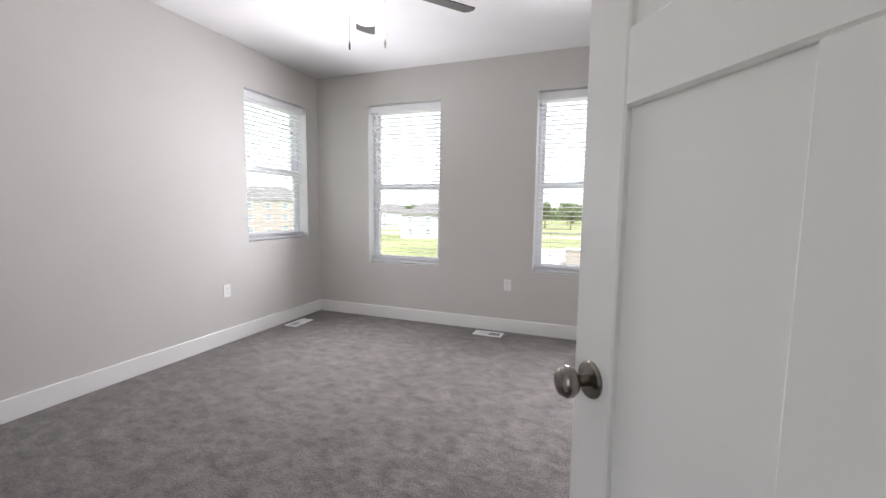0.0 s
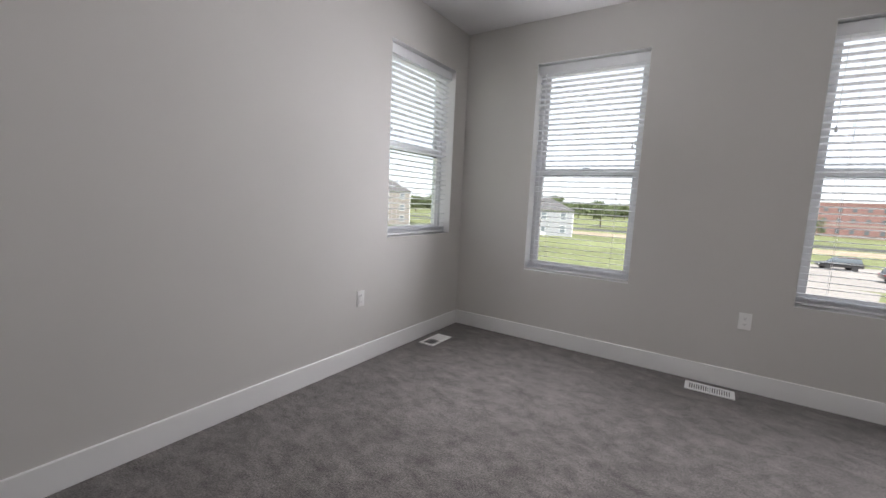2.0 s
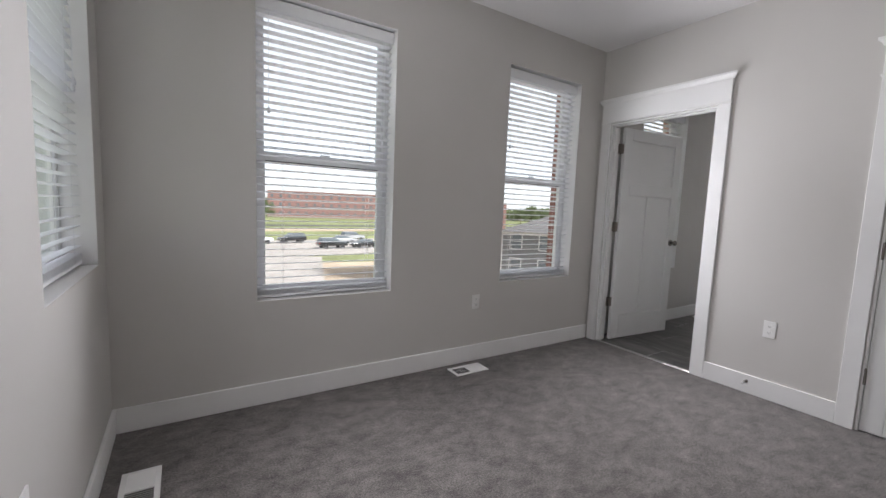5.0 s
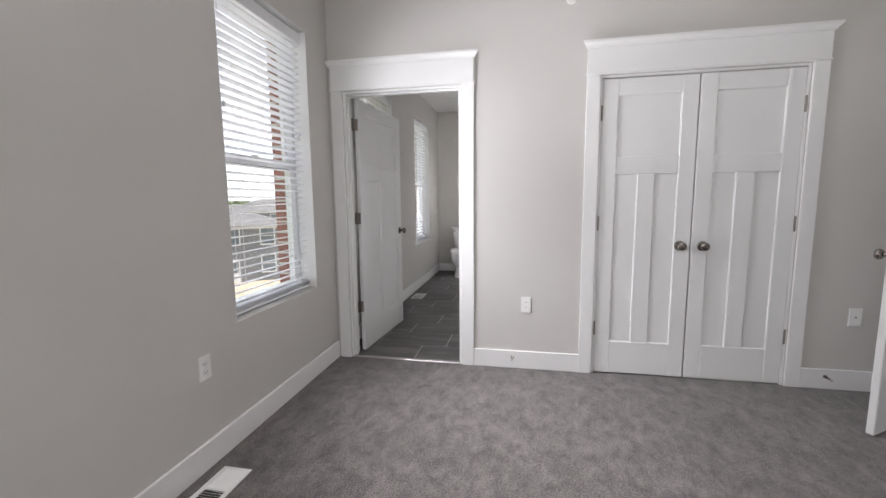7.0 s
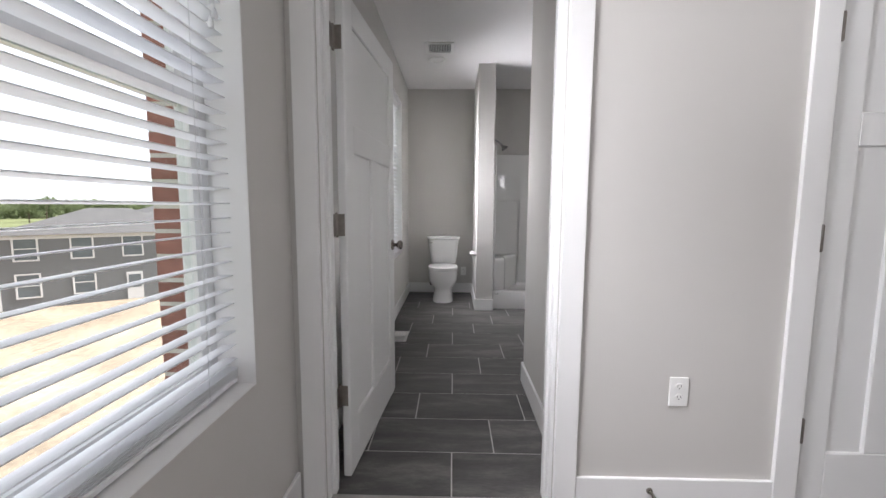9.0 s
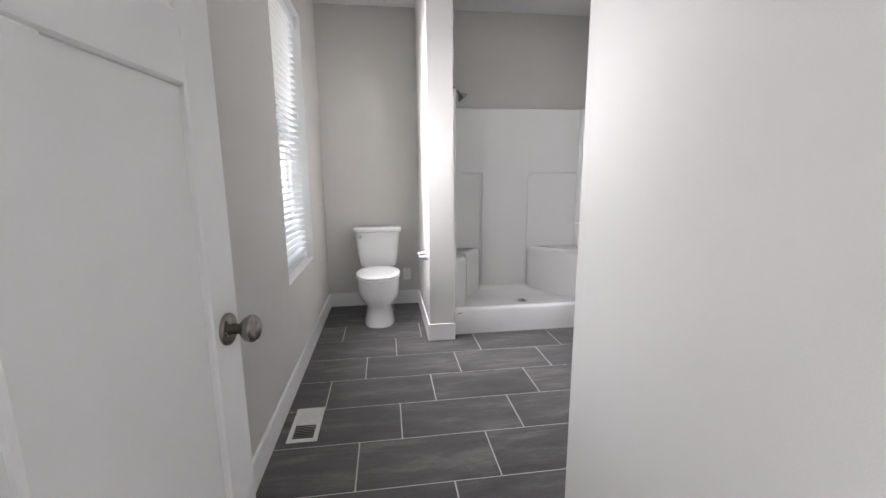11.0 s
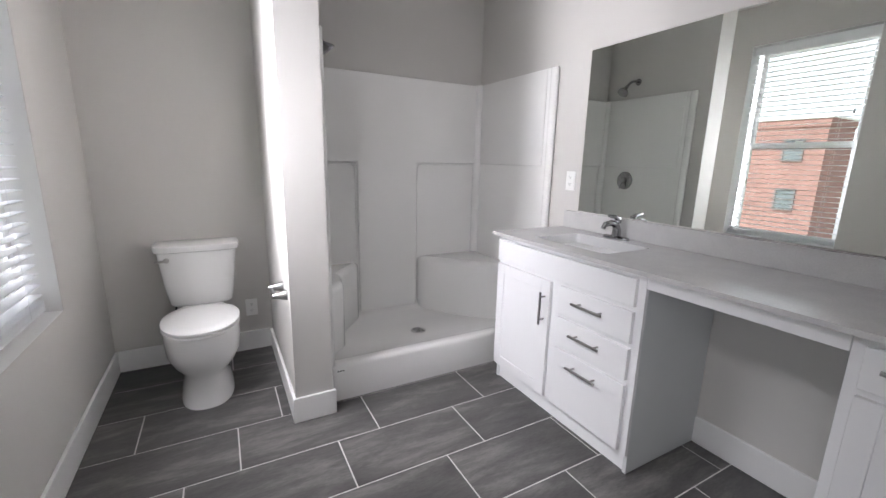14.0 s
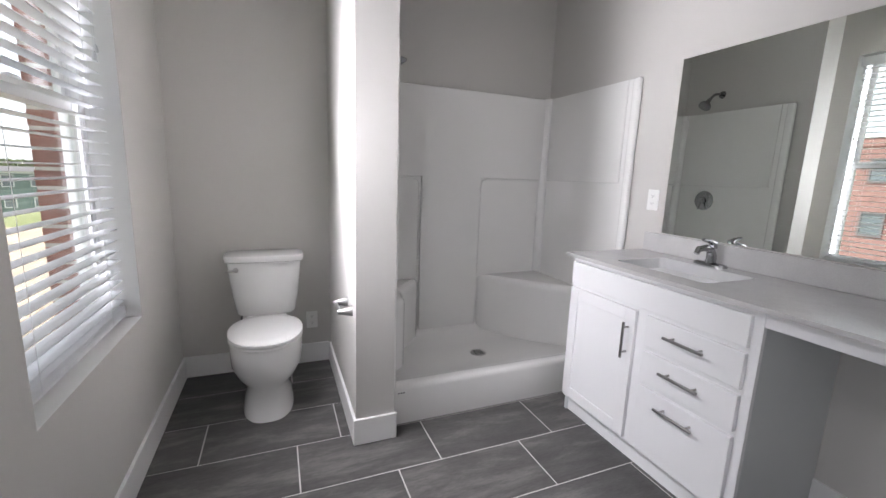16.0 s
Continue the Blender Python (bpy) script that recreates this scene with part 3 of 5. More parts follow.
# ---------- windows and blinds ----------
def window(name, w, h, m, label):
    """A single-hung vinyl window. Local x along the wall, y outward from the inner wall face, z from the sill."""
    root = thing(name, m, label, "window", "windows", "structure")
    f, y0, y1 = 0.034, 0.120, 0.190
    fr = part("window_frame", slab_with_openings("y", y0, y1, 0.001, w - 0.001, 0.001, h - 0.001, [(f, w - f, f, h - f)]), M_VINYL, root, "white vinyl window frame")
    # white liners added over the returns; their paleness stands in for daylight
    for b in ((0.0, 0.003, 0.003, h - 0.003), (w - 0.003, w, 0.003, h - 0.003), (0.0, w, 0.0, 0.003), (0.0, w, h - 0.003, h)):
        part("window_return", box(b[0] + 0.0003, b[1] - 0.0003, 0.0015, y0 - 0.001, b[2] + 0.0003, b[3] - 0.0003), M_TRIM, root, "white liner standing in for daylight on the return")
    mid = h * 0.495
    for nm, a, b, ya, yb in (("upper_sash", mid - 0.03, h - f, 0.161, 0.183), ("lower_sash", f, mid + 0.024, 0.127, 0.157)):
        s, up = 0.032, nm == "upper_sash"
        lo_rail, hi_rail = (0.05, 0.036) if up else (0.040, 0.052)
        sash = part(nm, slab_with_openings("y", ya, yb, f, w - f, a, b, [(f + s, w - f - s, a + lo_rail, b - hi_rail)]), M_VINYL, root, "white vinyl sash")
        p = part("pane", box(f + s - 0.004, w - f - s + 0.004, (ya + yb) / 2 - 0.003, (ya + yb) / 2 + 0.003, a + lo_rail - 0.004, b - hi_rail + 0.004), M_GLASS, sash, "clear glass pane")
        p.visible_shadow = False
        if not up:
            part("gasket", box(f + s, w - f - s, ya + 0.004, ya + 0.010, b - hi_rail - 0.005, b - hi_rail), M_SLOT, sash, "dark rubber gasket")
            part("sash_lock", box(w / 2 - 0.03, w / 2 + 0.03, ya + 0.002, ya + 0.02, b, b + 0.012, 0.004), M_VINYL, sash, "small white sash lock")
    return root


def slat_mesh(w):
    bm = bmesh.new()
    n, d = 5, 0.048
    rows = []
    for i in range(n):
        u = -1 + 2 * i / (n - 1)
        rows.append([bm.verts.new((x, u * d / 2, 0.0022 * (1 - u * u) + dz)) for dz in (0.0, 0.0028) for x in (0, w)])
    for a, b in zip(rows, rows[1:]):
        bm.faces.new((a[0], a[1], b[1], b[0]))
        bm.faces.new((a[2], a[3], b[3], b[2]))
        bm.faces.new((a[0], b[0], b[2], a[2]))
        bm.faces.new((a[1], b[1], b[3], a[3]))
    for r in (rows[0], rows[-1]):
        bm.faces.new((r[0], r[1], r[3], r[2]))
    return mesh_of("slat", bm, M_SLAT)


SLATS = {}


def blind(w, h, m, tilt=-6.0):
    """A lowered faux-wood blind with open slats inside a window recess."""
    root = thing("window_blind", m, "lowered white faux-wood blind with open slats", "window blind", "window blinds")
    g = 0.006
    part("valance", box(g, w - g, 0.004, 0.014, h - 0.086, h - 0.014, 0.003), M_RAIL, root, "flat white valance board")
    part("headrail", box(g + 0.004, w - g - 0.004, 0.018, 0.068, h - 0.058, h - 0.016, 0.002), M_RAIL, root, "white steel headrail")
    key = round(w, 3)
    if key not in SLATS:
        SLATS[key] = slat_mesh(w - 2 * g - 0.006)
    pitch, z, rng = 0.0435, h - 0.105, random.Random(int(w * 1000 + h * 777))
    lowest = 0.075
    while z > lowest:
        s = new("slat", SLATS[key])
        s.parent = root
        s.matrix_local = pose(g + 0.003 + rng.uniform(-0.0015, 0.0015), 0.043, z, tilt + rng.uniform(-1.8, 1.8), 0, 0)
        z -= pitch
    for i in range(5):
        s = new("slat", SLATS[key])
        s.parent = root
        s.matrix_local = pose(g + 0.003, 0.043 + rng.uniform(-0.001, 0.001), 0.030 + i * 0.0062)
    part("bottom_rail", box(g + 0.002, w - g - 0.002, 0.019, 0.068, 0.012, 0.029, 0.004), M_RAIL, root, "white bottom rail")
    for u in (0.16, w - 0.16):
        for y in (0.0175, 0.0685):
            part("ladder_cord", tube([(u, y, 0.02), (u, y, h - 0.05)], 0.0009, 5), M_CORD, root)
    for u, zz in ((0.075, h - 0.62), (w - 0.055, h - 0.66), (w - 0.075, h - 0.69)):
        c = part("pull_cord", tube([(u, 0.012, zz), (u, 0.0125, h - 0.07)], 0.0012, 5), M_CORD, root, "thin white pull cord")
        part("tassel", lathe([(0.0, 0.0), (0.0075, 0.001), (0.0085, 0.012), (0.005, 0.03), (0.002, 0.034)], Matrix.Translation((u, 0.012, zz - 0.03)), 10), M_CORD, c,
             "small plastic cord tassel", True)
    return root


for i, (a, b) in enumerate(NORTH_WINDOWS):
    window(f"window_{i + 1}", b - a, HEAD - SILL, pose(a, 0, SILL), "tall white single-hung vinyl window in a plain recess")
    blind(b - a, HEAD - SILL, pose(a, 0.034, SILL), -6.0 if i < 2 else 0.5)
wm = pose(0, WEST_WINDOW[0], WEST_WINDOW[2], 0, 0, 90)
window("window_5", WEST_WINDOW[1] - WEST_WINDOW[0], WEST_WINDOW[3] - WEST_WINDOW[2], wm, "shorter white single-hung vinyl window in a plain recess")
blind(WEST_WINDOW[1] - WEST_WINDOW[0], WEST_WINDOW[3] - WEST_WINDOW[2], Matrix.Translation((-0.034, 0, 0)) @ wm)


# ---------- bedroom things ----------
def ceiling_fan(x, y):
    root = thing("ceiling_fan", pose(x, y, CEIL - 0.03), "dark five-blade ceiling fan with a lit frosted globe", "ceiling fan")
    part("canopy", lathe([(0.0, 0.03), (0.068, 0.03), (0.07, -0.012), (0.055, -0.045), (0.02, -0.06), (0.0, -0.06)], Matrix(), 28), M_FANMETAL, root, "dark bronze canopy", True)
    part("downrod", tube([(0, 0, -0.05), (0, 0, -0.17)], 0.012, 12), M_FANMETAL, root, "", True)
    part("motor_housing", lathe([(0.0, -0.15), (0.04, -0.155), (0.10, -0.18), (0.125, -0.21), (0.125, -0.26), (0.10, -0.29), (0.06, -0.30), (0.0, -0.30)], Matrix(), 32), M_FANMETAL, root,
         "dark bronze motor housing", True)
    part("light_fitter", lathe([(0.0, -0.30), (0.085, -0.30), (0.092, -0.315), (0.088, -0.345), (0.0, -0.345)], Matrix(), 32), M_FANMETAL, root, "dark light fitter", True)
    part("globe", lathe([(0.086, -0.346), (0.098, -0.37), (0.10, -0.395), (0.088, -0.43), (0.06, -0.455), (0.025, -0.466), (0.0, -0.468)], Matrix(), 32), M_GLOBE, root,
         "lit frosted glass bowl", True)
    for i in range(5):
        a = math.radians(72 * i + 50)
        turn = Matrix.Rotation(a, 4, 'Z')
        bm = prism([(0.10, -0.02), (0.17, -0.035), (0.23, -0.035), (0.23, 0.035), (0.17, 0.035), (0.10, 0.02)], "z", -0.252, -0.246, 0.001, 1)
        bm.transform(turn)
        part("blade_bracket", bm, M_FANMETAL, root)
        ts = [0.19 + 0.46 * k / 8 for k in range(9)]
        out = [(t, -0.052 - 0.013 * (t - 0.19) / 0.46) for t in ts] + [(0.66, -0.05), (0.668, -0.02), (0.668, 0.02), (0.66, 0.05)] + [(t, 0.052 + 0.013 * (t - 0.19) / 0.46) for t in ts[::-1]]
        bm = prism(out, "z", -0.003, 0.003, 0.001, 1)
        bm.transform(turn @ Matrix.Translation((0, 0, -0.243)) @ Matrix.Rotation(radians(11), 4, 'X'))
        part("blade", bm, M_FAN, root, "dark espresso blade")
    for u, v, n in ((0.093, 0.02, 0.19), (-0.05, -0.08, 0.22)):
        c = part("pull_chain", tube([(u, v, -0.335), (u * 1.06, v * 1.06, -0.36), (u * 1.06, v * 1.06, -0.36 - n)], 0.0014, 6), M_FANMETAL, root, "fine metal pull chain")
        part("chain_fob", lathe([(0.0, -0.045), (0.005, -0.043), (0.006, -0.02), (0.003, 0.0), (0.0, 0.0)], Matrix.Translation((u * 1.06, v * 1.06, -0.36 - n)), 10), M_FAN, c,
             "dark wooden fob", True)
    return root


FAN = (1.92, -2.06)
ceiling_fan(*FAN)
bulb = new("fan_bulb", bpy.data.lights.new("fan_bulb", 'AREA'))
bulb.data.shape, bulb.data.size, bulb.data.energy, bulb.data.color = 'DISK', 0.15, BULB, (1.0, 0.93, 0.85)
bulb.matrix_world = pose(FAN[0], FAN[1], CEIL - 0.502)


def outlet(m, label="white duplex outlet plate on the wall", blank=False):
    """A cover plate facing -y of m, centred on it."""
    root = thing("wall_outlet", m, label, "outlet", "wall outlets")
    part("cover_plate", box(-0.036, 0.036, -0.006, 0.0, -0.058, 0.058, 0.0025, 2), M_PLASTIC, root)
    if blank:
        j = part("jack", box(-0.009, 0.009, -0.0085, -0.006, -0.009, 0.009, 0.001), M_PLASTIC, root)
        part("jack_hole", box(-0.005, 0.005, -0.0088, -0.0082, -0.005, 0.005), M_SLOT, j)
    else:
        for z in (-0.0215, 0.0215):
            bm = prism([(0.0165 * math.cos(a) * 1.0, 0.014 * math.sin(a)) for a in [2 * math.pi * k / 20 for k in range(20)]], "y", -0.0085, -0.0055)
            bm.transform(Matrix.Translation((0, 0, z)))
            r = part("receptacle", bm, M_PLASTIC, root)
            for u in (-0.0065, 0.0065):
                part("slot", box(u - 0.001, u + 0.001, -0.0088, -0.0083, z - 0.001, z + 0.007), M_SLOT, r)
            part("ground_hole", lathe([(0.0, 0.0), (0.0024, 0.0), (0.0024, 0.0004), (0.0, 0.0004)], Matrix.Translation((0, -0.0084, z - 0.006)) @ pose(0, 0, 0, 90), 10), M_SLOT, r)
    for z in ((0.0,) if not blank else (-0.042, 0.042)):
        part("screw", lathe([(0.0, 0.0), (0.003, 0.0), (0.0026, 0.001), (0.0, 0.0012)], Matrix.Translation((0, -0.006, z)) @ pose(0, 0, 0, 90), 10), M_PLASTIC, root)
    return root


EAST, WEST = 90, -90
outlet(pose(0.0, -1.335, 0.483, 0, 0, EAST))
outlet(pose(2.300, 0.0, 0.485))
outlet(pose(WX, -1.484, 0.485, 0, 0, WEST))
outlet(pose(WX, -3.538, 0.485, 0, 0, WEST), "white low-voltage jack plate on the wall", True)
outlet(pose(END_X, -0.758, 0.30, 0, 0, WEST), "white duplex outlet beside the toilet")
outlet(pose(6.717, VAN_Y, 1.19, 0, 0, 180), "white duplex outlet above the vanity backsplash")


def register(m, label):
    """A steel floor register 0.29 by 0.145: flanged frame, a damper side and a louvred side. Long side along x."""
    root = thing("floor_register", m, label, "floor register", "floor registers")
    L, W, f = 0.29, 0.145, 0.022
    frame_bm = bmesh.new()
    for b in ((-L / 2, L / 2, -W / 2, -W / 2 + f), (-L / 2, L / 2, W / 2 - f, W / 2), (-L / 2, -L / 2 + f, -W / 2 + f, W / 2 - f), (L / 2 - f, L / 2, -W / 2 + f, W / 2 - f)):
        add_box(frame_bm, *b, 0.0, 0.007, 0.0015)
    part("frame", frame_bm, M_PLASTIC, root, "white enamelled frame")
    part("damper", box(-L / 2 + f, L / 2 - f, -W / 2 + f, W / 2 - f, 0.0003, 0.0012), M_SLOT, root, "dark damper opening")
    part("divider", box(-0.004, 0.004, -W / 2 + f, W / 2 - f, 0.001, 0.006), M_PLASTIC, root)
    n = 9
    for side in (-1, 1):
        for i in range(n):
            u = side * (0.012 + (L / 2 - f - 0.014) * i / (n - 1))
            bm = box(-0.0045, 0.0045, -W / 2 + f, W / 2 - f, -0.0006, 0.0006)
            bm.transform(Matrix.Translation((u, 0, 0.0045)) @ Matrix.Rotation(radians(-38 * side), 4, 'Y'))
            part("louver", bm, M_PLASTIC, root)
    return root


register(pose(0.150, -0.565, 0, 0, 0, 90), "white steel floor register in the carpet")
register(pose(2.147, -0.148, 0), "white steel floor register in the carpet")
register(pose(5.795, -0.133, 0.0), "white steel floor register in the tiles")


def door_stop(y):
    root = thing("door_stop", pose(WX - BT, y, 0.085), "spring door stop on the baseboard", "door stop", "door stops")
    part("base", lathe([(0.0, 0.0), (0.012, 0.0), (0.011, 0.006), (0.005, 0.008)], pose(0, 0, 0, 0, -90, 0), 16), M_NICKEL, root, "", True)
    part("spring", tube([(-0.006 - 0.05 * k / 60, 0.0055 * math.cos(k * 0.9), 0.0055 * math.sin(k * 0.9)) for k in range(61)], 0.0012, 5), M_NICKEL, root)
    part("tip", lathe([(0.0, 0.0), (0.007, 0.001), (0.0075, 0.01), (0.004, 0.014), (0.0, 0.015)], pose(-0.055, 0, 0, 0, -90, 0), 14), M_RUBBER, root, "white rubber tip", True)


door_stop(-1.39)
door_stop(-3.40)

sprinkler = thing("sprinkler_head", pose(WX, -1.749, 2.56), "white sidewall sprinkler head high on the wall", "sprinkler")
part("escutcheon", lathe([(0.0, 0.0), (0.034, 0.0), (0.032, 0.006), (0.02, 0.011), (0.0, 0.012)], pose(0, 0, 0, 0, -90, 0), 24), M_PLASTIC, sprinkler, "", True)
part("nozzle", lathe([(0.009, 0.01), (0.009, 0.03), (0.014, 0.032), (0.014, 0.036), (0.0, 0.037)], pose(0, 0, 0, 0, -90, 0), 16), M_CHROME, sprinkler, "", True)

# ---------- bathroom things ----------
switch = thing("light_switch", pose(3.999, BLOCK_Y, 1.203, 0, 0, 180), "white double toggle switch plate on the wall", "light switch")
part("cover_plate", box(-0.06, 0.06, -0.006, 0.0, -0.063, 0.063, 0.0025, 2), M_PLASTIC, switch)
for u in (-0.023, 0.023):
    t = part("toggle", prism([(-0.0055, -0.011), (-0.0055, 0.004), (-0.019, -0.007), (-0.018, -0.013)], "x", u - 0.0045, u + 0.0045), M_PLASTIC, switch)
    part("toggle_slot", box(u - 0.0052, u + 0.0052, -0.0064, -0.0058, -0.012, 0.012), M_PLASTIC, t)
    for z in (-0.03, 0.03):
        part("screw", lathe([(0.0, 0.0), (0.003, 0.0), (0.0026, 0.001), (0.0, 0.0012)], Matrix.Translation((u, -0.006, z)) @ pose(0, 0, 0, 90), 10), M_STEEL, switch)


def toilet(x_wall, y):
    """A two-piece toilet with its back to +x."""
    root = thing("toilet", pose(x_wall, y, 0), "white porcelain two-piece toilet with shut lid", "toilet")
    # foot and bowl, drawn up in rings
    rings = [oval(-0.40, 0, 0.0, 0.256, 0.131, 36, 2.6, 0.22), oval(-0.40, 0, 0.03, 0.253, 0.129, 36, 2.6, 0.22), oval(-0.40, 0, 0.10, 0.234, 0.117, 36, 2.5, 0.22),
             oval(-0.405, 0, 0.148, 0.226, 0.113, 36, 2.4, 0.22), oval(-0.41, 0, 0.178, 0.229, 0.126, 36, 2.3, 0.22), oval(-0.42, 0, 0.212, 0.241, 0.158, 36, 2.2, 0.23), oval(-0.43, 0, 0.265, 0.250, 0.179, 36, 2.2, 0.24),
             oval(-0.43, 0, 0.34, 0.254, 0.184, 36, 2.15, 0.25), oval(-0.43, 0, 0.385, 0.256, 0.182, 36, 2.15, 0.25), oval(-0.43, 0, 0.398, 0.25, 0.178, 36, 2.15, 0.245)]
    part("bowl", loft(rings), M_PORCELAIN, root, "", True)
    part("deck", box(-0.26, -0.03, -0.115, 0.115, 0.33, 0.425, 0.02, 3), M_PORCELAIN, root, "", True)
    seat = [oval(-0.435, 0, 0.399, 0.252, 0.182, 36, 2.2, 0.21), oval(-0.435, 0, 0.403, 0.258, 0.188, 36, 2.2, 0.21), oval(-0.435, 0, 0.414, 0.258, 0.188, 36, 2.2, 0.21),
            oval(-0.435, 0, 0.417, 0.253, 0.184, 36, 2.2, 0.21)]
    part("seat", loft(seat), M_SEAT, root, "white plastic seat", True)
    lid = [oval(-0.435, 0, 0.420, 0.254, 0.185, 36, 2.2, 0.215), oval(-0.435, 0, 0.423, 0.259, 0.189, 36, 2.2, 0.215), oval(-0.435, 0, 0.434, 0.258, 0.188, 36, 2.2, 0.215),
           oval(-0.435, 0, 0.441, 0.245, 0.176, 36, 2.2, 0.20), oval(-0.435, 0, 0.444, 0.20, 0.13, 36, 2.2, 0.16)]
    part("lid", loft(lid), M_SEAT, root, "shut white plastic lid", True)
    for v in (-0.075, 0.075):
        part("lid_hinge", box(-0.245, -0.205, v - 0.02, v + 0.02, 0.412, 0.434, 0.008, 2), M_SEAT, root, "", True)
    tank = []
    for z, d0, w in ((0.425, 0.175, 0.150), (0.44, 0.185, 0.165), (0.55, 0.198, 0.183), (0.68, 0.207, 0.196), (0.752, 0.21, 0.202)):
        tank.append([Vector((-0.012 - d0 / 2 + p.x, p.y, z)) for p in oval(0, 0, 0, d0 / 2, w, 40, 6.0)])
    part("tank", loft(tank), M_PORCELAIN, root, "white porcelain tank", True)
    lidr = []
    for z, e in ((0.753, -0.004), (0.757, 0.012), (0.781, 0.016), (0.791, 0.012), (0.795, -0.008)):
        lidr.append([Vector((-0.012 - 0.105 + p.x, p.y, z)) for p in oval(0, 0, 0, 0.105 + e, 0.205 + e, 40, 5.0)])
    part("tank_lid", loft(lidr), M_PORCELAIN, root, "white tank lid", True)
    lv = part("flush_lever", lathe([(0.0, 0.0), (0.015, 0.0), (0.014, 0.008), (0.007, 0.012), (0.0, 0.012)], pose(-0.221, 0.152, 0.714, 0, -90, 0), 16), M_STEEL, root, "nickel flush lever", True)
    part("lever_arm", tube([(-0.236, 0.152, 0.714), (-0.240, 0.17, 0.713), (-0.236, 0.205, 0.710)], [0.006, 0.007, 0.005], 10), M_STEEL, lv, "", True)
    for v in (-0.104, 0.104):
        part("bolt_cap", lathe([(0.013, 0.0), (0.0125, 0.01), (0.008, 0.017), (0.0, 0.019)], Matrix.Translation((-0.33, v, 0.02)), 14), M_SEAT, root, "", True)
    return root


toilet(END_X - 0.005, -0.487)
supply = thing("water_supply", pose(END_X, -0.318, 0.16), "toilet shut-off valve with braided hose", "valve")
part("escutcheon", lathe([(0.0, 0.0), (0.028, 0.0), (0.024, 0.006), (0.008, 0.009)], pose(-BT, 0, -0.03, 0, -90, 0), 18), M_CHROME, supply, "", True)
part("valve_body", tube([(-BT, 0, -0.03), (-0.075, 0, -0.03)], 0.010, 12), M_CHROME, supply, "", True)
part("valve_handle", lathe([(0.0, 0.0), (0.016, 0.0), (0.017, 0.005), (0.014, 0.01), (0.0, 0.011)], pose(-0.078, 0, -0.03, 0, -90, 0), 14), M_CHROME, supply, "", True)
part("hose", tube([(-0.06, 0, -0.025), (-0.062, 0.002, 0.04), (-0.075, -0.005, 0.12), (-0.09, -0.02, 0.2), (-0.10, -0.03, 0.262)], 0.006, 8), M_HOSE, supply, "dark braided hose", True)


def paper_holder(x, z):
    """Two flared posts with a bar between them on the dividing wall."""
    root = thing("toilet_paper_holder", pose(x, PIER[1], z), "brushed nickel toilet paper holder on the dividing wall", "paper holder")
    for u in (-0.075, 0.075):
        part("post", lathe([(0.0, 0.0), (0.026, 0.0), (0.0265, 0.004), (0.022, 0.02), (0.015, 0.045), (0.011, 0.066), (0.009, 0.07), (0.0, 0.071)],
                           Matrix.Translation((u, 0, 0)) @ pose(0, 0, 0, -90, 0, 0), 24), M_STEEL, root, "", True)
    part("bar", tube([(-0.075, 0.058, 0), (0.075, 0.058, 0)], 0.0075, 14), M_STEEL, root, "", True)


paper_holder(6.95, 0.64)


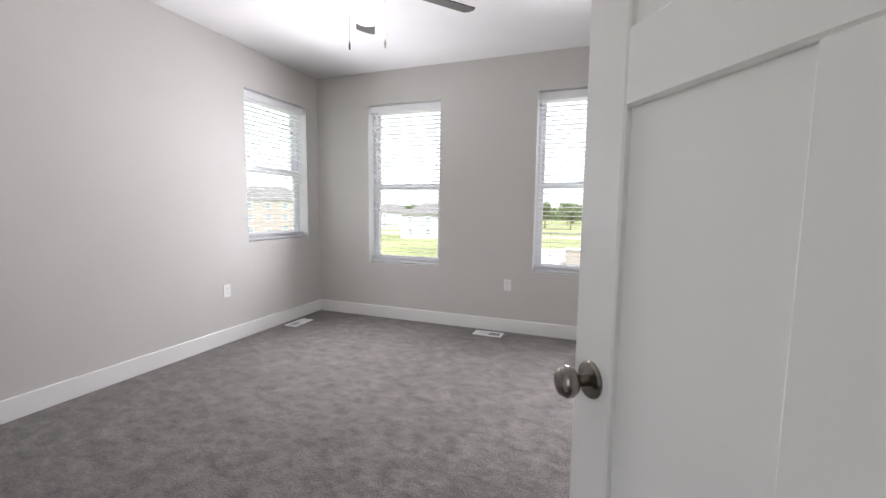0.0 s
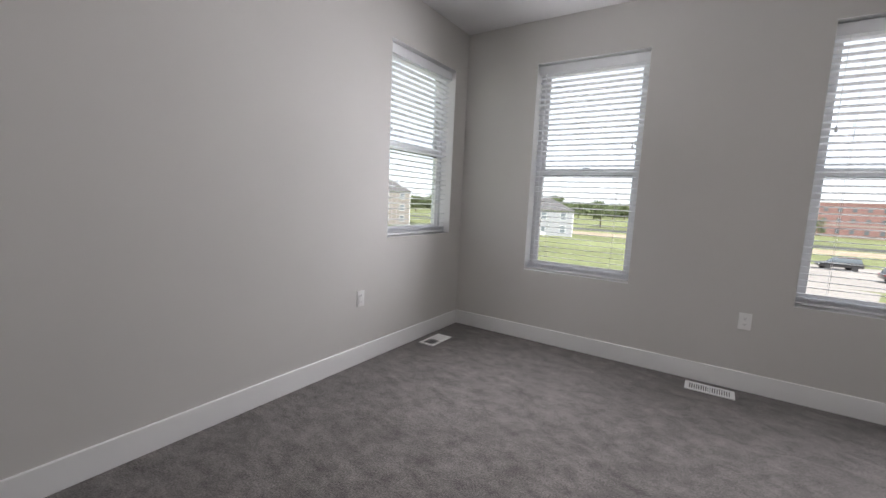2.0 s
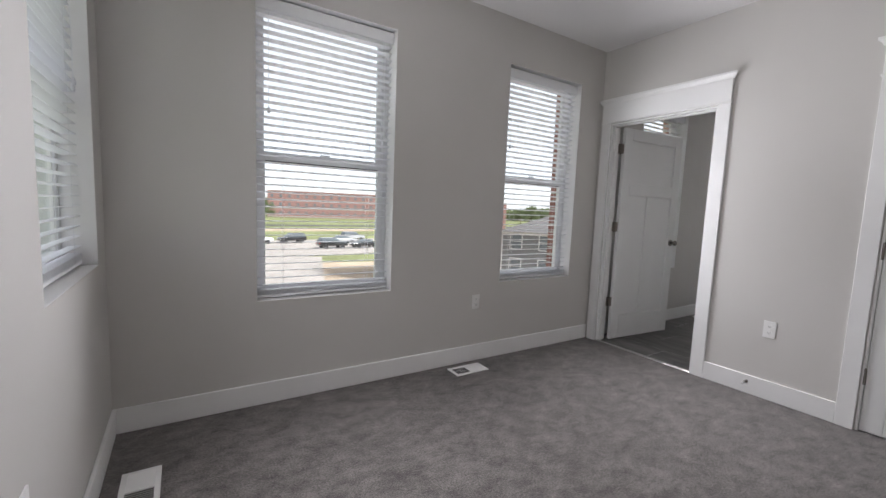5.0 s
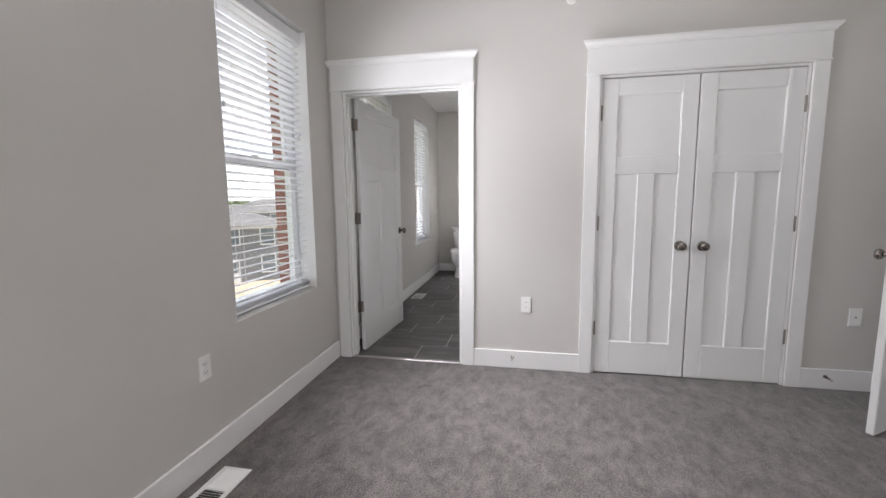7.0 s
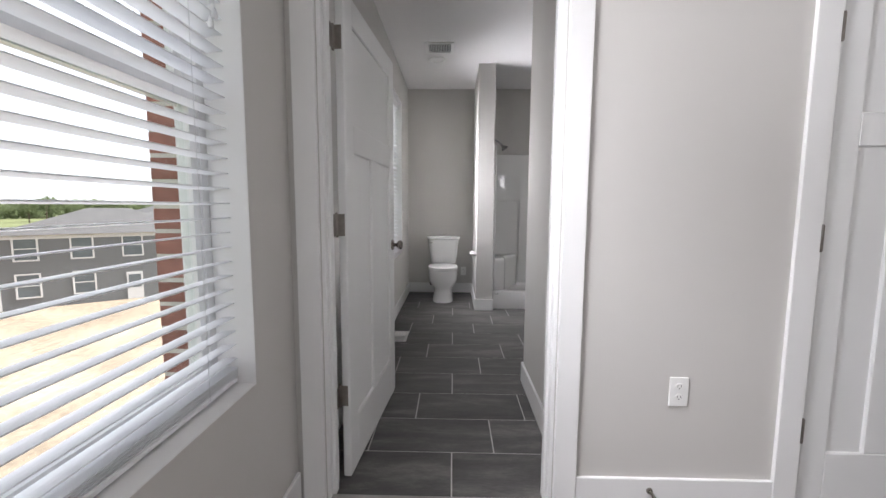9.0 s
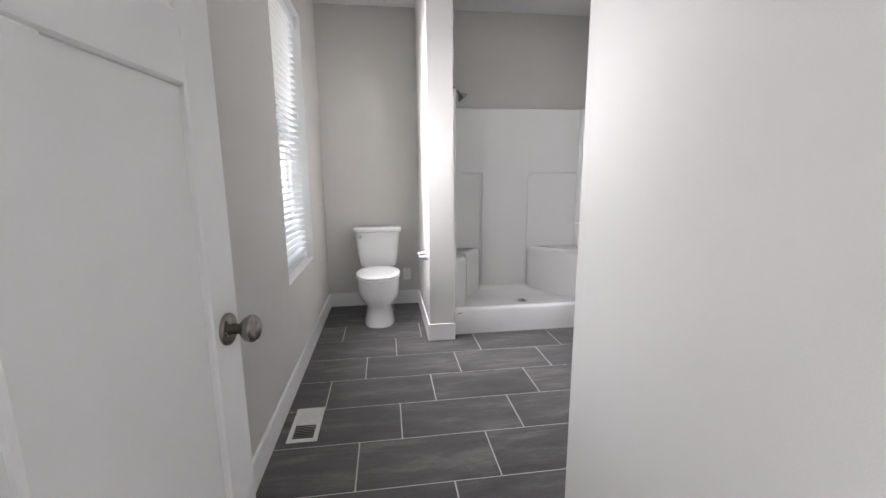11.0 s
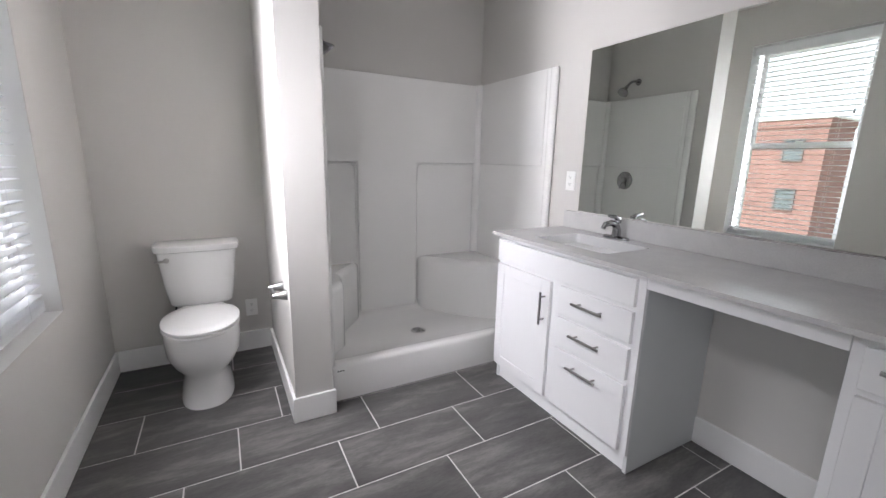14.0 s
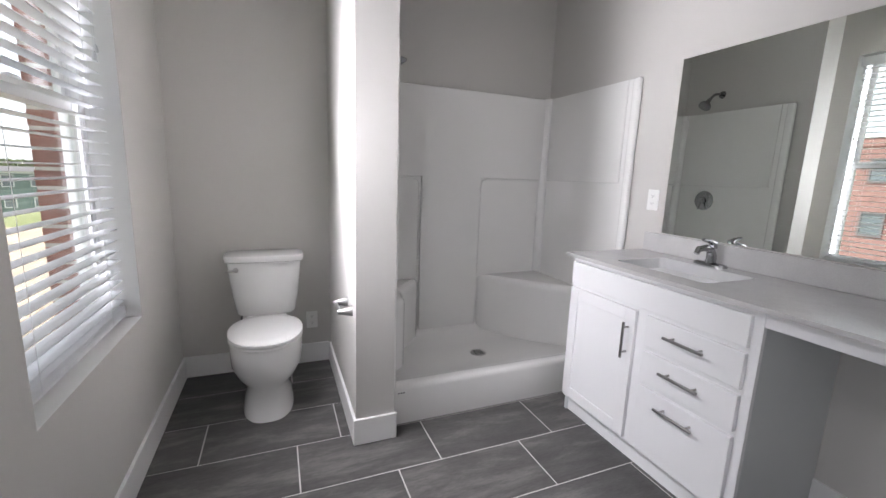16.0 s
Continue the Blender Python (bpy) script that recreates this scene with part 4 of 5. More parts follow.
def shower(x0, x1, y0, y1):
    """A moulded one-piece shower: pan with a curb, three walls with lowered side pockets, two corner seats. Opens towards -x."""
    root = thing("shower_stall", pose(0, 0, 0), "glossy white moulded shower stall with corner seats", "shower")
    top, mid, t = 1.88, 1.275, 0.022
    part("curb", box(x0, x0 + 0.085, y0, y1, -0.035, 0.212, 0.026, 4), M_ACRYLIC, root, "", True)
    pan = [[Vector((x, y, z)) for x, y in ((x0 + 0.05 + k, y0 + k), (x1 - k, y0 + k), (x1 - k, y1 - k), (x0 + 0.05 + k, y1 - k))] for z, k in ((0.0, 0.0), (0.192, 0.002), (0.178, 0.03), (0.148, 0.055), (0.128, 0.09), (0.116, 0.30))]
    part("pan", loft(pan), M_ACRYLIC, root, "", True)
    part("back_wall", box(x1 - t, x1, y0, y1, 0.055, top, 0.004), M_ACRYLIC, root)
    part("side_wall", box(x0 + 0.05, x1 - t, y0, y0 + t, 0.055, top, 0.004), M_ACRYLIC, root)
    part("side_wall", box(x0 + 0.05, x1 - t, y1 - t, y1, 0.055, top, 0.004), M_ACRYLIC, root)
    for v in (y0, y1):
        s = 1 if v == y0 else -1
        part("front_flange", box(x0 + 0.004, x0 + 0.055, v, v + s * 0.034, 0.2, top, 0.012, 3), M_ACRYLIC, root, "", True)
        part("corner_post", tube([(x1 - 0.034, v + s * 0.034, 0.06), (x1 - 0.034, v + s * 0.034, top - 0.002)], 0.036, 18), M_ACRYLIC, root, "", True)
        # upper wall stands proud of the lowered pocket
        part("upper_panel", box(x0 + 0.09, x1 - t, min(v + s * (t - 0.004), v + s * (t + 0.006)), max(v + s * (t - 0.004), v + s * (t + 0.006)), mid, top - 0.002, 0.004, 2), M_ACRYLIC, root, "", True)
    c0, c1 = -1.96, -1.50
    f0, f1 = x1 - t - 0.024, x1 - t + 0.004
    tee = [(c0, 0.05), (c1, 0.05), (c1, mid), (y1 - 0.03, mid), (y1 - 0.03, top - 0.003), (y0 + 0.03, top - 0.003), (y0 + 0.03, mid), (c0, mid)]
    bm = prism(tee, "x", f0, f1, 0.011, 3)
    part("raised_back_panel", bm, M_ACRYLIC, root, "", True)
    # corner seats with a sloping shoulder
    for v, e in ((y0, c0 - 0.012), (y1, c1 + 0.012)):
        s = 1 if v == y0 else -1
        out = [(x1 - 0.01, v + s * 0.012), (x1 - 0.01, e), (x1 - 0.07, e - s * 0.004), (x1 - 0.30, e - s * 0.20), (x1 - 0.48, v + s * 0.20), (x1 - 0.62, v + s * 0.06), (x1 - 0.70, v + s * 0.012)]
        part("corner_seat", prism(out, "z", 0.04, 0.552, 0.045, 6), M_ACRYLIC, root, "moulded corner seat", True)
        for u, z in ((e, mid),):
            part("pocket_rim", tube([(x1 - t - 0.004, e, 0.56), (x1 - t - 0.006, e, mid - 0.05), (x1 - t - 0.006, e - s * 0.012, mid - 0.02), (x1 - t - 0.006, e - s * 0.05, mid - 0.006),
                                     (x1 - t - 0.006, v + s * 0.05, mid - 0.006)], 0.006, 8), M_ACRYLIC, root, "", True)
    d = part("drain", lathe([(0.0, 0.0), (0.052, 0.0), (0.054, 0.002), (0.05, 0.005), (0.0, 0.006)], Matrix.Translation((7.305, -1.79, 0.115)), 28), M_STEEL, root, "round nickel drain", True)
    for i in range(-2, 3):
        part("drain_slot", box(7.305 + i * 0.016 - 0.003, 7.305 + i * 0.016 + 0.003, -1.82, -1.76, 0.1208, 0.1214), M_SLOT, d)
    lab = part("maker_label", box(x0 - 0.0008, x0 + 0.002, y1 - 0.085, y1 - 0.035, 0.165, 0.183), M_PLASTIC, root, "tiny white maker label with dark marks")
    for i in range(3):
        part("label_mark", box(x0 - 0.0014, x0, y1 - 0.078 + i * 0.014, y1 - 0.069 + i * 0.014, 0.170, 0.178), M_INK, lab)
    return root


shower(6.872, END_X - 0.004, VAN_Y + 0.004, PIER[0] - 0.004)

arm = thing("overhead_shower", pose(7.44, PIER[0], 2.02), "chrome shower head on a bent arm", "shower head")
part("flange", lathe([(0.0, 0.0), (0.03, 0.0), (0.028, 0.006), (0.012, 0.010)], pose(0, 0, 0, 90, 0, 0), 20), M_CHROME, arm, "", True)
part("arm", tube([(0, 0, 0), (0, -0.06, 0.0), (0, -0.10, -0.012), (0, -0.15, -0.055)], 0.0105, 12), M_CHROME, arm, "", True)
part("head", lathe([(0.0, 0.0), (0.014, 0.0), (0.016, 0.015), (0.012, 0.022), (0.02, 0.035), (0.043, 0.062), (0.046, 0.07), (0.046, 0.08), (0.04, 0.083), (0.0, 0.083)],
                   pose(0, -0.145, -0.05, 140, 0, 0), 28), M_CHROME, arm, "round chrome spray head", True)
valve = thing("shower_valve", pose(7.45, PIER[0] - 0.027, 1.15), "chrome shower valve with round plate and lever", "shower valve")
part("plate", lathe([(0.0, 0.0), (0.082, 0.0), (0.082, 0.004), (0.07, 0.012), (0.035, 0.016), (0.0, 0.017)], pose(0, 0, 0, 90, 0, 0), 36), M_CHROME, valve, "", True)
part("hub", lathe([(0.03, 0.014), (0.029, 0.035), (0.022, 0.05), (0.0, 0.052)], pose(0, 0, 0, 90, 0, 0), 24), M_CHROME, valve, "", True)
part("lever", tube([(0, -0.045, 0.0), (0.0, -0.055, -0.03), (0.0, -0.062, -0.075)], [0.011, 0.009, 0.007], 12), M_CHROME, valve, "", True)

# ---------- vanity ----------
FRONT, VX = -2.038, -0.137


def pull(parent, x0, x1, z0, z1):
    """A round bar pull on two posts, standing off the front."""
    a, b = Vector((x0, FRONT + 0.052, z0)), Vector((x1, FRONT + 0.052, z1))
    p = part("handle", tube([a, b], 0.0063, 12), M_PULL, parent, "brushed nickel bar pull", True)
    for t in (0.15, 0.85):
        c = a.lerp(b, t)
        part("handle_post", tube([c, (c.x, FRONT + 0.019, c.z)], 0.0045, 8), M_PULL, p, "", True)


def slab_front(name, parent, x0, x1, z0, z1):
    return part(name, box(x0, x1, FRONT, FRONT + 0.020, z0, z1, 0.003, 2), M_CAB, parent)


def shaker_front(name, parent, x0, x1, z0, z1, s=0.058):
    bm = bmesh.new()
    for b in ((x0, x0 + s, z0, z1), (x1 - s, x1, z0, z1), (x0 + s, x1 - s, z0, z0 + s), (x0 + s, x1 - s, z1 - s, z1)):
        add_box(bm, b[0], b[1], FRONT, FRONT + 0.020, b[2], b[3], 0.0015)
    d = part(name, bm, M_CAB, parent)
    part("door_panel", box(x0 + s - 0.004, x1 - s + 0.004, FRONT + 0.001, FRONT + 0.0145, z0 + s - 0.004, z1 - s + 0.004), M_CAB, d)
    return d


def cabinet(name, x0, x1, label):
    root = thing(name, pose(VX, 0, 0), label, "vanity cabinet", "vanity cabinets")
    body = bmesh.new()
    add_box(body, x0 + 0.018, x1 - 0.018, VAN_Y + 0.002, FRONT - 0.018, 0.10, 0.86)
    part("body", body, M_CAB, root)
    part("side_panel", box(x0, x0 + 0.018, VAN_Y + 0.002, FRONT - 0.018, 0.0, 0.888, 0.001), M_CABIN, root, "grey-white side panel, greyer than the fronts")
    part("side_panel", box(x1 - 0.018, x1, VAN_Y + 0.002, FRONT - 0.018, 0.0, 0.888, 0.001), M_CABIN, root, "grey-white side panel, greyer than the fronts")
    part("face_frame", box(x0, x1, FRONT - 0.018, FRONT - 0.0005, 0.088, 0.888, 0.001), M_CAB, root)
    part("toe_kick", box(x0 + 0.018, x1 - 0.018, FRONT - 0.045, FRONT - 0.03, 0.0, 0.089), M_CAB, root)
    return root


sink_cab = cabinet("sink_cabinet", 5.925, 6.862, "white sink cabinet with one door and three drawers")
slab_front("false_front", sink_cab, 5.957, 6.848, 0.747, 0.862)
door = shaker_front("cabinet_door", sink_cab, 6.416, 6.848, 0.108, 0.726)
pull(door, 6.447, 6.447, 0.50, 0.668)
for z0, z1, zh in ((0.592, 0.726, 0.672), (0.432, 0.570, 0.517), (0.108, 0.410, 0.358)):
    d = slab_front("drawer_front", sink_cab, 5.957, 6.360, z0, z1)
    pull(d, 6.079, 6.246, zh, zh)
side_cab = cabinet("side_cabinet", BLOCK_X - VX + 0.004, 5.34, "white narrow vanity cabinet beside the wall")
door = shaker_front("cabinet_door", side_cab, 5.03, 5.31, 0.108, 0.726)
pull(door, 5.062, 5.062, 0.50, 0.668)
d = slab_front("drawer_front", side_cab, 5.03, 5.31, 0.747, 0.862)
pull(d, 5.100, 5.267, 0.818, 0.818)
apron = thing("vanity_apron", pose(VX, 0, 0), "white apron board over the vanity knee space", "apron board")
part("board", box(5.341, 5.924, FRONT - 0.018, FRONT - 0.0005, 0.830, 0.888, 0.001), M_CAB, apron)
part("cleat", box(5.341, 5.924, VAN_Y + 0.002, VAN_Y + 0.02, 0.79, 0.888), M_CAB, apron)

# worktop with a moulded basin
top_root = thing("vanity_worktop", pose(VX, 0, 0), "speckled grey cultured-marble worktop with moulded basin", "worktop")
TX0, TX1, TY0, TY1, TZ = BLOCK_X - VX + 0.003, 6.880, VAN_Y + 0.002, FRONT + 0.045, 0.906
SX0, SX1, SY0, SY1 = 6.185, 6.64, -2.415, -2.105
bm = bmesh.new()
for b in ((TX0, SX0, TY0, TY1), (SX1, TX1, TY0, TY1), (SX0, SX1, TY0, SY0), (SX0, SX1, SY1, TY1)):
    add_box(bm, *b, 0.889, TZ)
bmesh.ops.remove_doubles(bm, verts=bm.verts[:], dist=0.0001)
part("slab", bm, M_COUNTER, top_root)
bm = bmesh.new()
rings = []
for z, k in ((TZ, 0.0), (TZ - 0.012, 0.008), (TZ - 0.06, 0.035), (TZ - 0.11, 0.075), (TZ - 0.125, 0.13)):
    rings.append([bm.verts.new((x, y, z)) for x, y in ((SX0 + k, SY0 + k), (SX1 - k, SY0 + k), (SX1 - k, SY1 - k), (SX0 + k, SY1 - k))])
for a, b in zip(rings, rings[1:]):
    for i in range(4):
        j = (i + 1) % 4
        bm.faces.new((a[i], a[j], b[j], b[i]))
bm.faces.new(rings[-1])
bmesh.ops.bevel(bm, geom=[e for e in bm.edges if abs(e.verts[0].co.z - e.verts[1].co.z) > 0.005], offset=0.03, segments=4, affect='EDGES', profile=0.5)
basin = part("basin", bm, M_SINK, top_root, "pale moulded basin", True)
part("basin_drain", lathe([(0.0, 0.002), (0.02, 0.002), (0.022, 0.0)], Matrix.Translation((6.41, -2.26, TZ - 0.1245)), 20), M_CHROME, basin, "chrome drain", True)
part("backsplash", box(TX0, 6.868, VAN_Y + 0.002, VAN_Y + 0.022, TZ + 0.0005, 1.008, 0.002), M_COUNTER, top_root, "low matching backsplash")

faucet = thing("faucet", pose(6.43 + VX, -2.475, TZ), "chrome single-lever basin faucet", "faucet")
part("base_plate", loft([[Vector((p.x, p.y, z)) for p in oval(0, 0, 0, 0.078 + e, 0.026 + e, 36, 3.0)] for z, e in ((0.0, 0.0), (0.008, 0.0), (0.015, -0.006), (0.017, -0.014))]), M_CHROME, faucet, "", True)
part("spout", tube([(0, 0, 0.01), (0, 0.0, 0.05), (0, 0.012, 0.075), (0, 0.05, 0.088), (0, 0.095, 0.082), (0, 0.108, 0.062)], [0.024, 0.022, 0.019, 0.016, 0.014, 0.012], 16), M_CHROME, faucet, "", True)
part("lever", tube([(0, -0.002, 0.085), (0, 0.0, 0.108), (0.0, 0.02, 0.118), (0.0, 0.07, 0.126)], [0.019, 0.017, 0.011, 0.008], 14), M_CHROME, faucet, "chrome lever", True)

mirror = thing("wall_mirror", pose(VX, 0, 0), "large frameless mirror above the vanity", "mirror")
part("glass", box(BLOCK_X - VX + 0.05, 6.769, VAN_Y + 0.0015, VAN_Y + 0.0075, 1.014, 1.918, 0.001), M_MIRROR, mirror)

vent = thing("exhaust_vent", pose(6.33, -0.47, CEIL), "square white exhaust grille in the ceiling", "ceiling vent")
vf = bmesh.new()
for b in ((-0.14, 0.14, -0.14, -0.105), (-0.14, 0.14, 0.105, 0.14), (-0.14, -0.105, -0.105, 0.105), (0.105, 0.14, -0.105, 0.105)):
    add_box(vf, *b, -0.014, 0.0, 0.003)
part("frame", vf, M_PLASTIC, vent)
part("backing", box(-0.105, 0.105, -0.105, 0.105, -0.003, -0.0005), M_SLOT, vent, "dark duct behind the slats")
for i in range(13):
    bm = box(-0.105, 0.105, -0.0045, 0.0045, -0.0008, 0.0008)
    bm.transform(Matrix.Translation((0, -0.096 + i * 0.016, -0.008)) @ Matrix.Rotation(radians(35), 4, 'X'))
    part("slat", bm, M_PLASTIC, vent)
lamp = thing("recessed_light", pose(6.66, -0.43, CEIL), "round white flush ceiling light, unlit", "ceiling light")
part("trim_ring", lathe([(0.062, 0.0), (0.09, -0.002), (0.092, -0.006), (0.088, -0.010), (0.066, -0.012), (0.062, -0.006)], Matrix(), 36), M_PLASTIC, lamp, "", True)
part("diffuser", lathe([(0.0, -0.007), (0.064, -0.007), (0.064, -0.002), (0.0, -0.002)], Matrix(), 32), M_PLASTIC, lamp, "", True)


# ---------- outdoors ----------
GROUND = -6.0
M_GRASS = mat("meadow_grass", (0.17, 0.185, 0.09), 0.95, vary=0.35, scale=0.05, grain=0.3, gscale=1.2, spec=0.1, detail=8)
M_CONCRETE = mat("concrete_paving", (0.29, 0.265, 0.245), 0.9, vary=0.15, scale=0.25, grain=0.12, gscale=4, spec=0.2)
M_ASPHALT = mat("asphalt", (0.07, 0.07, 0.072), 0.9, vary=0.2, scale=0.2, grain=0.15, gscale=6, spec=0.2)
M_DIRT = mat("bare_dirt", (0.33, 0.265, 0.20), 0.95, vary=0.28, scale=0.3, grain=0.25, gscale=3, spec=0.1, detail=8)
M_LEAF = mat("tree_leaves", (0.16, 0.19, 0.10), 0.8, vary=0.3, scale=0.6, island=0.35, spec=0.2, trans=0.45)
M_BARK = mat("tree_bark", (0.12, 0.09, 0.065), 0.9, vary=0.25, scale=6)
M_SIDING_GREY = mat("grey_siding", (0.15, 0.155, 0.16), 0.7, vary=0.08, scale=0.8, grain=0.06, gscale=12, stretch=(0.2, 0.2, 6))
M_SIDING_WHITE = mat("white_siding", (0.27, 0.275, 0.285), 0.7, vary=0.06, scale=0.8, grain=0.05, gscale=12, stretch=(0.2, 0.2, 6))
M_SIDING_GREEN = mat("green_siding", (0.12, 0.17, 0.155), 0.7, vary=0.08, scale=0.8, grain=0.06, gscale=12, stretch=(0.2, 0.2, 6))
M_SIDING_TAN = mat("tan_siding", (0.21, 0.185, 0.165), 0.7, vary=0.08, scale=0.8, grain=0.06, gscale=12, stretch=(0.2, 0.2, 6))
M_ROOF = mat("asphalt_shingle", (0.10, 0.095, 0.095), 0.9, vary=0.18, scale=1.0, grain=0.15, gscale=14)
M_TRIMOUT = mat("outdoor_trim", (0.6, 0.6, 0.6), 0.6, vary=0.04)
M_DARKFRAME = mat("dark_window_frame", (0.14, 0.13, 0.135), 0.5, vary=0.05)
M_PANE = mat("dark_pane", (0.12, 0.14, 0.155), 0.2, vary=0.2, scale=0.5)
M_TYRE = mat("tyre_rubber", (0.025, 0.025, 0.026), 0.8, vary=0.1)
M_RIM = mat("wheel_rim", (0.5, 0.5, 0.5), 0.35, 0.8, vary=0.05)
M_LAMPRED = mat("tail_lamp", (0.35, 0.02, 0.02), 0.25, vary=0.05)
M_LAMPCLEAR = mat("head_lamp", (0.7, 0.7, 0.7), 0.15, vary=0.05)


def brick_facade_material():
    m = bpy.data.materials.new("facade_brickwork")
    m.use_nodes = True
    nt, n = m.node_tree, m.node_tree.nodes
    p = n["Principled BSDF"]
    p.inputs["Roughness"].default_value = 0.9
    tc, mp, sep, comb, add = (n.new("ShaderNode" + k) for k in ("TexCoord", "Mapping", "SeparateXYZ", "CombineXYZ", "Math"))
    nt.links.new(tc.outputs["Object"], sep.inputs[0])
    nt.links.new(sep.outputs["X"], add.inputs[0])
    nt.links.new(sep.outputs["Y"], add.inputs[1])
    nt.links.new(add.outputs[0], comb.inputs["X"])
    nt.links.new(sep.outputs["Z"], comb.inputs["Y"])
    nt.links.new(comb.outputs[0], mp.inputs["Vector"])
    br = n.new("ShaderNodeTexBrick")
    br.inputs["Color1"].default_value, br.inputs["Color2"].default_value = (0.255, 0.135, 0.12, 1), (0.215, 0.112, 0.10, 1)
    br.inputs["Mortar"].default_value = (0.25, 0.18, 0.165, 1)
    br.inputs["Scale"].default_value = 1.0
    br.inputs["Brick Width"].default_value, br.inputs["Row Height"].default_value, br.inputs["Mortar Size"].default_value = 0.21, 0.075, 0.007
    nt.links.new(mp.outputs[0], br.inputs["Vector"])
    nz = n.new("ShaderNodeTexNoise")
    nz.inputs["Scale"].default_value = 0.6
    nt.links.new(tc.outputs["Object"], nz.inputs["Vector"])
    r = n.new("ShaderNodeMapRange")
    r.inputs["To Min"].default_value, r.inputs["To Max"].default_value = 0.75, 1.25
    nt.links.new(nz.outputs["Fac"], r.inputs["Value"])
    sc = n.new("ShaderNodeVectorMath")
    sc.operation = 'SCALE'
    nt.links.new(br.outputs["Color"], sc.inputs[0])
    nt.links.new(r.outputs[0], sc.inputs["Scale"])
    nt.links.new(sc.outputs[0], p.inputs["Base Color"])
    return m


M_FACADE = brick_facade_material()

structure("ground", box(-1500, 1500, -1500, 1500, GROUND - 1, GROUND), M_GRASS, "broad green meadow reaching the horizon", "ground")


def patch(name, outline, material, label, category, lift):
    return structure(name, prism(outline, "z", GROUND - 0.05, GROUND + lift), material, label, category)


patch("bare_lot", [(-2, 6), (60, 6), (66, 34), (58, 44), (34, 50), (20, 46), (6, 48), (-2, 38)], M_DIRT, "bare tan dirt of a building lot", "dirt lot", 0.02)
patch("parking_lot", [(-4, 50), (10, 52), (30, 56), (75, 58), (80, 82), (40, 80), (6, 76), (-8, 72)], M_CONCRETE, "pale concrete parking lot", "parking lot", 0.06)
patch("driveway", [(2, 28), (9, 26), (16, 52), (9, 54)], M_CONCRETE, "pale concrete drive across the dirt", "driveway", 0.05)
patch("road", [(-160, 118), (160, 128), (160, 136), (-160, 126)], M_ASPHALT, "grey asphalt road beyond the meadow", "road", 0.03)
patch("dirt_strip", [(-60, 96), (-10, 100), (60, 104), (90, 112), (40, 116), (-66, 108)], M_DIRT, "strip of orange bare soil in the meadow", "dirt strip", 0.02)


# our own outer brick skin: returns beside each window, laid brick by brick
def brick_return(z0, z1, m):
    root = thing("brick_return", m, "stack of red bricks in the window reveal", "brick jamb", "brick jambs", "structure")
    part("mortar_core", box(0.002, 0.2, 0.2005, 0.297, z0, z1), M_MORTAR, root, "pale mortar")
    k, z = 0, z0 + 0.004
    while z < z1 - 0.03:
        b = new("brick", BRICKS[k % 2])
        b.parent = root
        b.matrix_local = pose(0.0 + 0.0008 * (k % 3), 0.199 + 0.001 * ((k * 7) % 3), z)
        z += 0.0756
        k += 1
    return root


BRICKS = [mesh_of("brick", box(0, w, 0, 0.1, 0, 0.0656, 0.003), M_BRICK) for w in (0.19, 0.092)]
for a, b in NORTH_WINDOWS:
    brick_return(SILL - 0.05, HEAD + 0.05, pose(b + 0.004, 0, 0))
    brick_return(SILL - 0.05, HEAD + 0.05, Matrix.Translation((a - 0.004, 0, 0)) @ Matrix.Diagonal((-1, 1, 1, 1)))
facade_holes = [(a - 0.21, b + 0.21, SILL - 0.06, HEAD + 0.06) for a, b in NORTH_WINDOWS]
structure("outer_brickwork", slab_with_openings("y", 0.201, 0.297, -0.2, END_X + 0.4, GROUND, 4.0, facade_holes), M_FACADE, "red brick outer skin of the building", "wall")
for i, (a, b) in enumerate(NORTH_WINDOWS):
    structure(f"window_lintel_{i + 1}", box(a - 0.205, b + 0.205, 0.203, 0.297, HEAD + 0.052, HEAD + 0.0595), M_TRIMOUT, "pale steel lintel over the window", "lintel")
    structure(f"window_ledge_{i + 1}", box(a - 0.205, b + 0.205, 0.203, 0.325, SILL - 0.0595, SILL - 0.052), M_TRIMOUT, "pale stone ledge under the window", "window ledge")
structure("roof_slab", box(-0.4, END_X + 0.4, SOUTH - 1.7, 0.297, 3.0, 3.2), M_ROOF, "flat roof of the building", "roof")


def house_window(parent, x, z, w, h, y=0.0, trim=None):
    win = part("window", slab_with_openings("y", y - 0.07, y + 0.02, x - w / 2 - 0.1, x + w / 2 + 0.1, z - h / 2 - 0.1, z + h / 2 + 0.1, [(x - w / 2, x + w / 2, z - h / 2, z + h / 2)]), trim or M_TRIMOUT, parent,
               "framed window")
    part("pane", box(x - w / 2, x + w / 2, y - 0.02, y + 0.01, z - h / 2, z + h / 2), M_PANE, win)
    part("meeting_rail", box(x - w / 2, x + w / 2, y - 0.045, y - 0.021, z - 0.03, z + 0.03), trim or M_TRIMOUT, win)


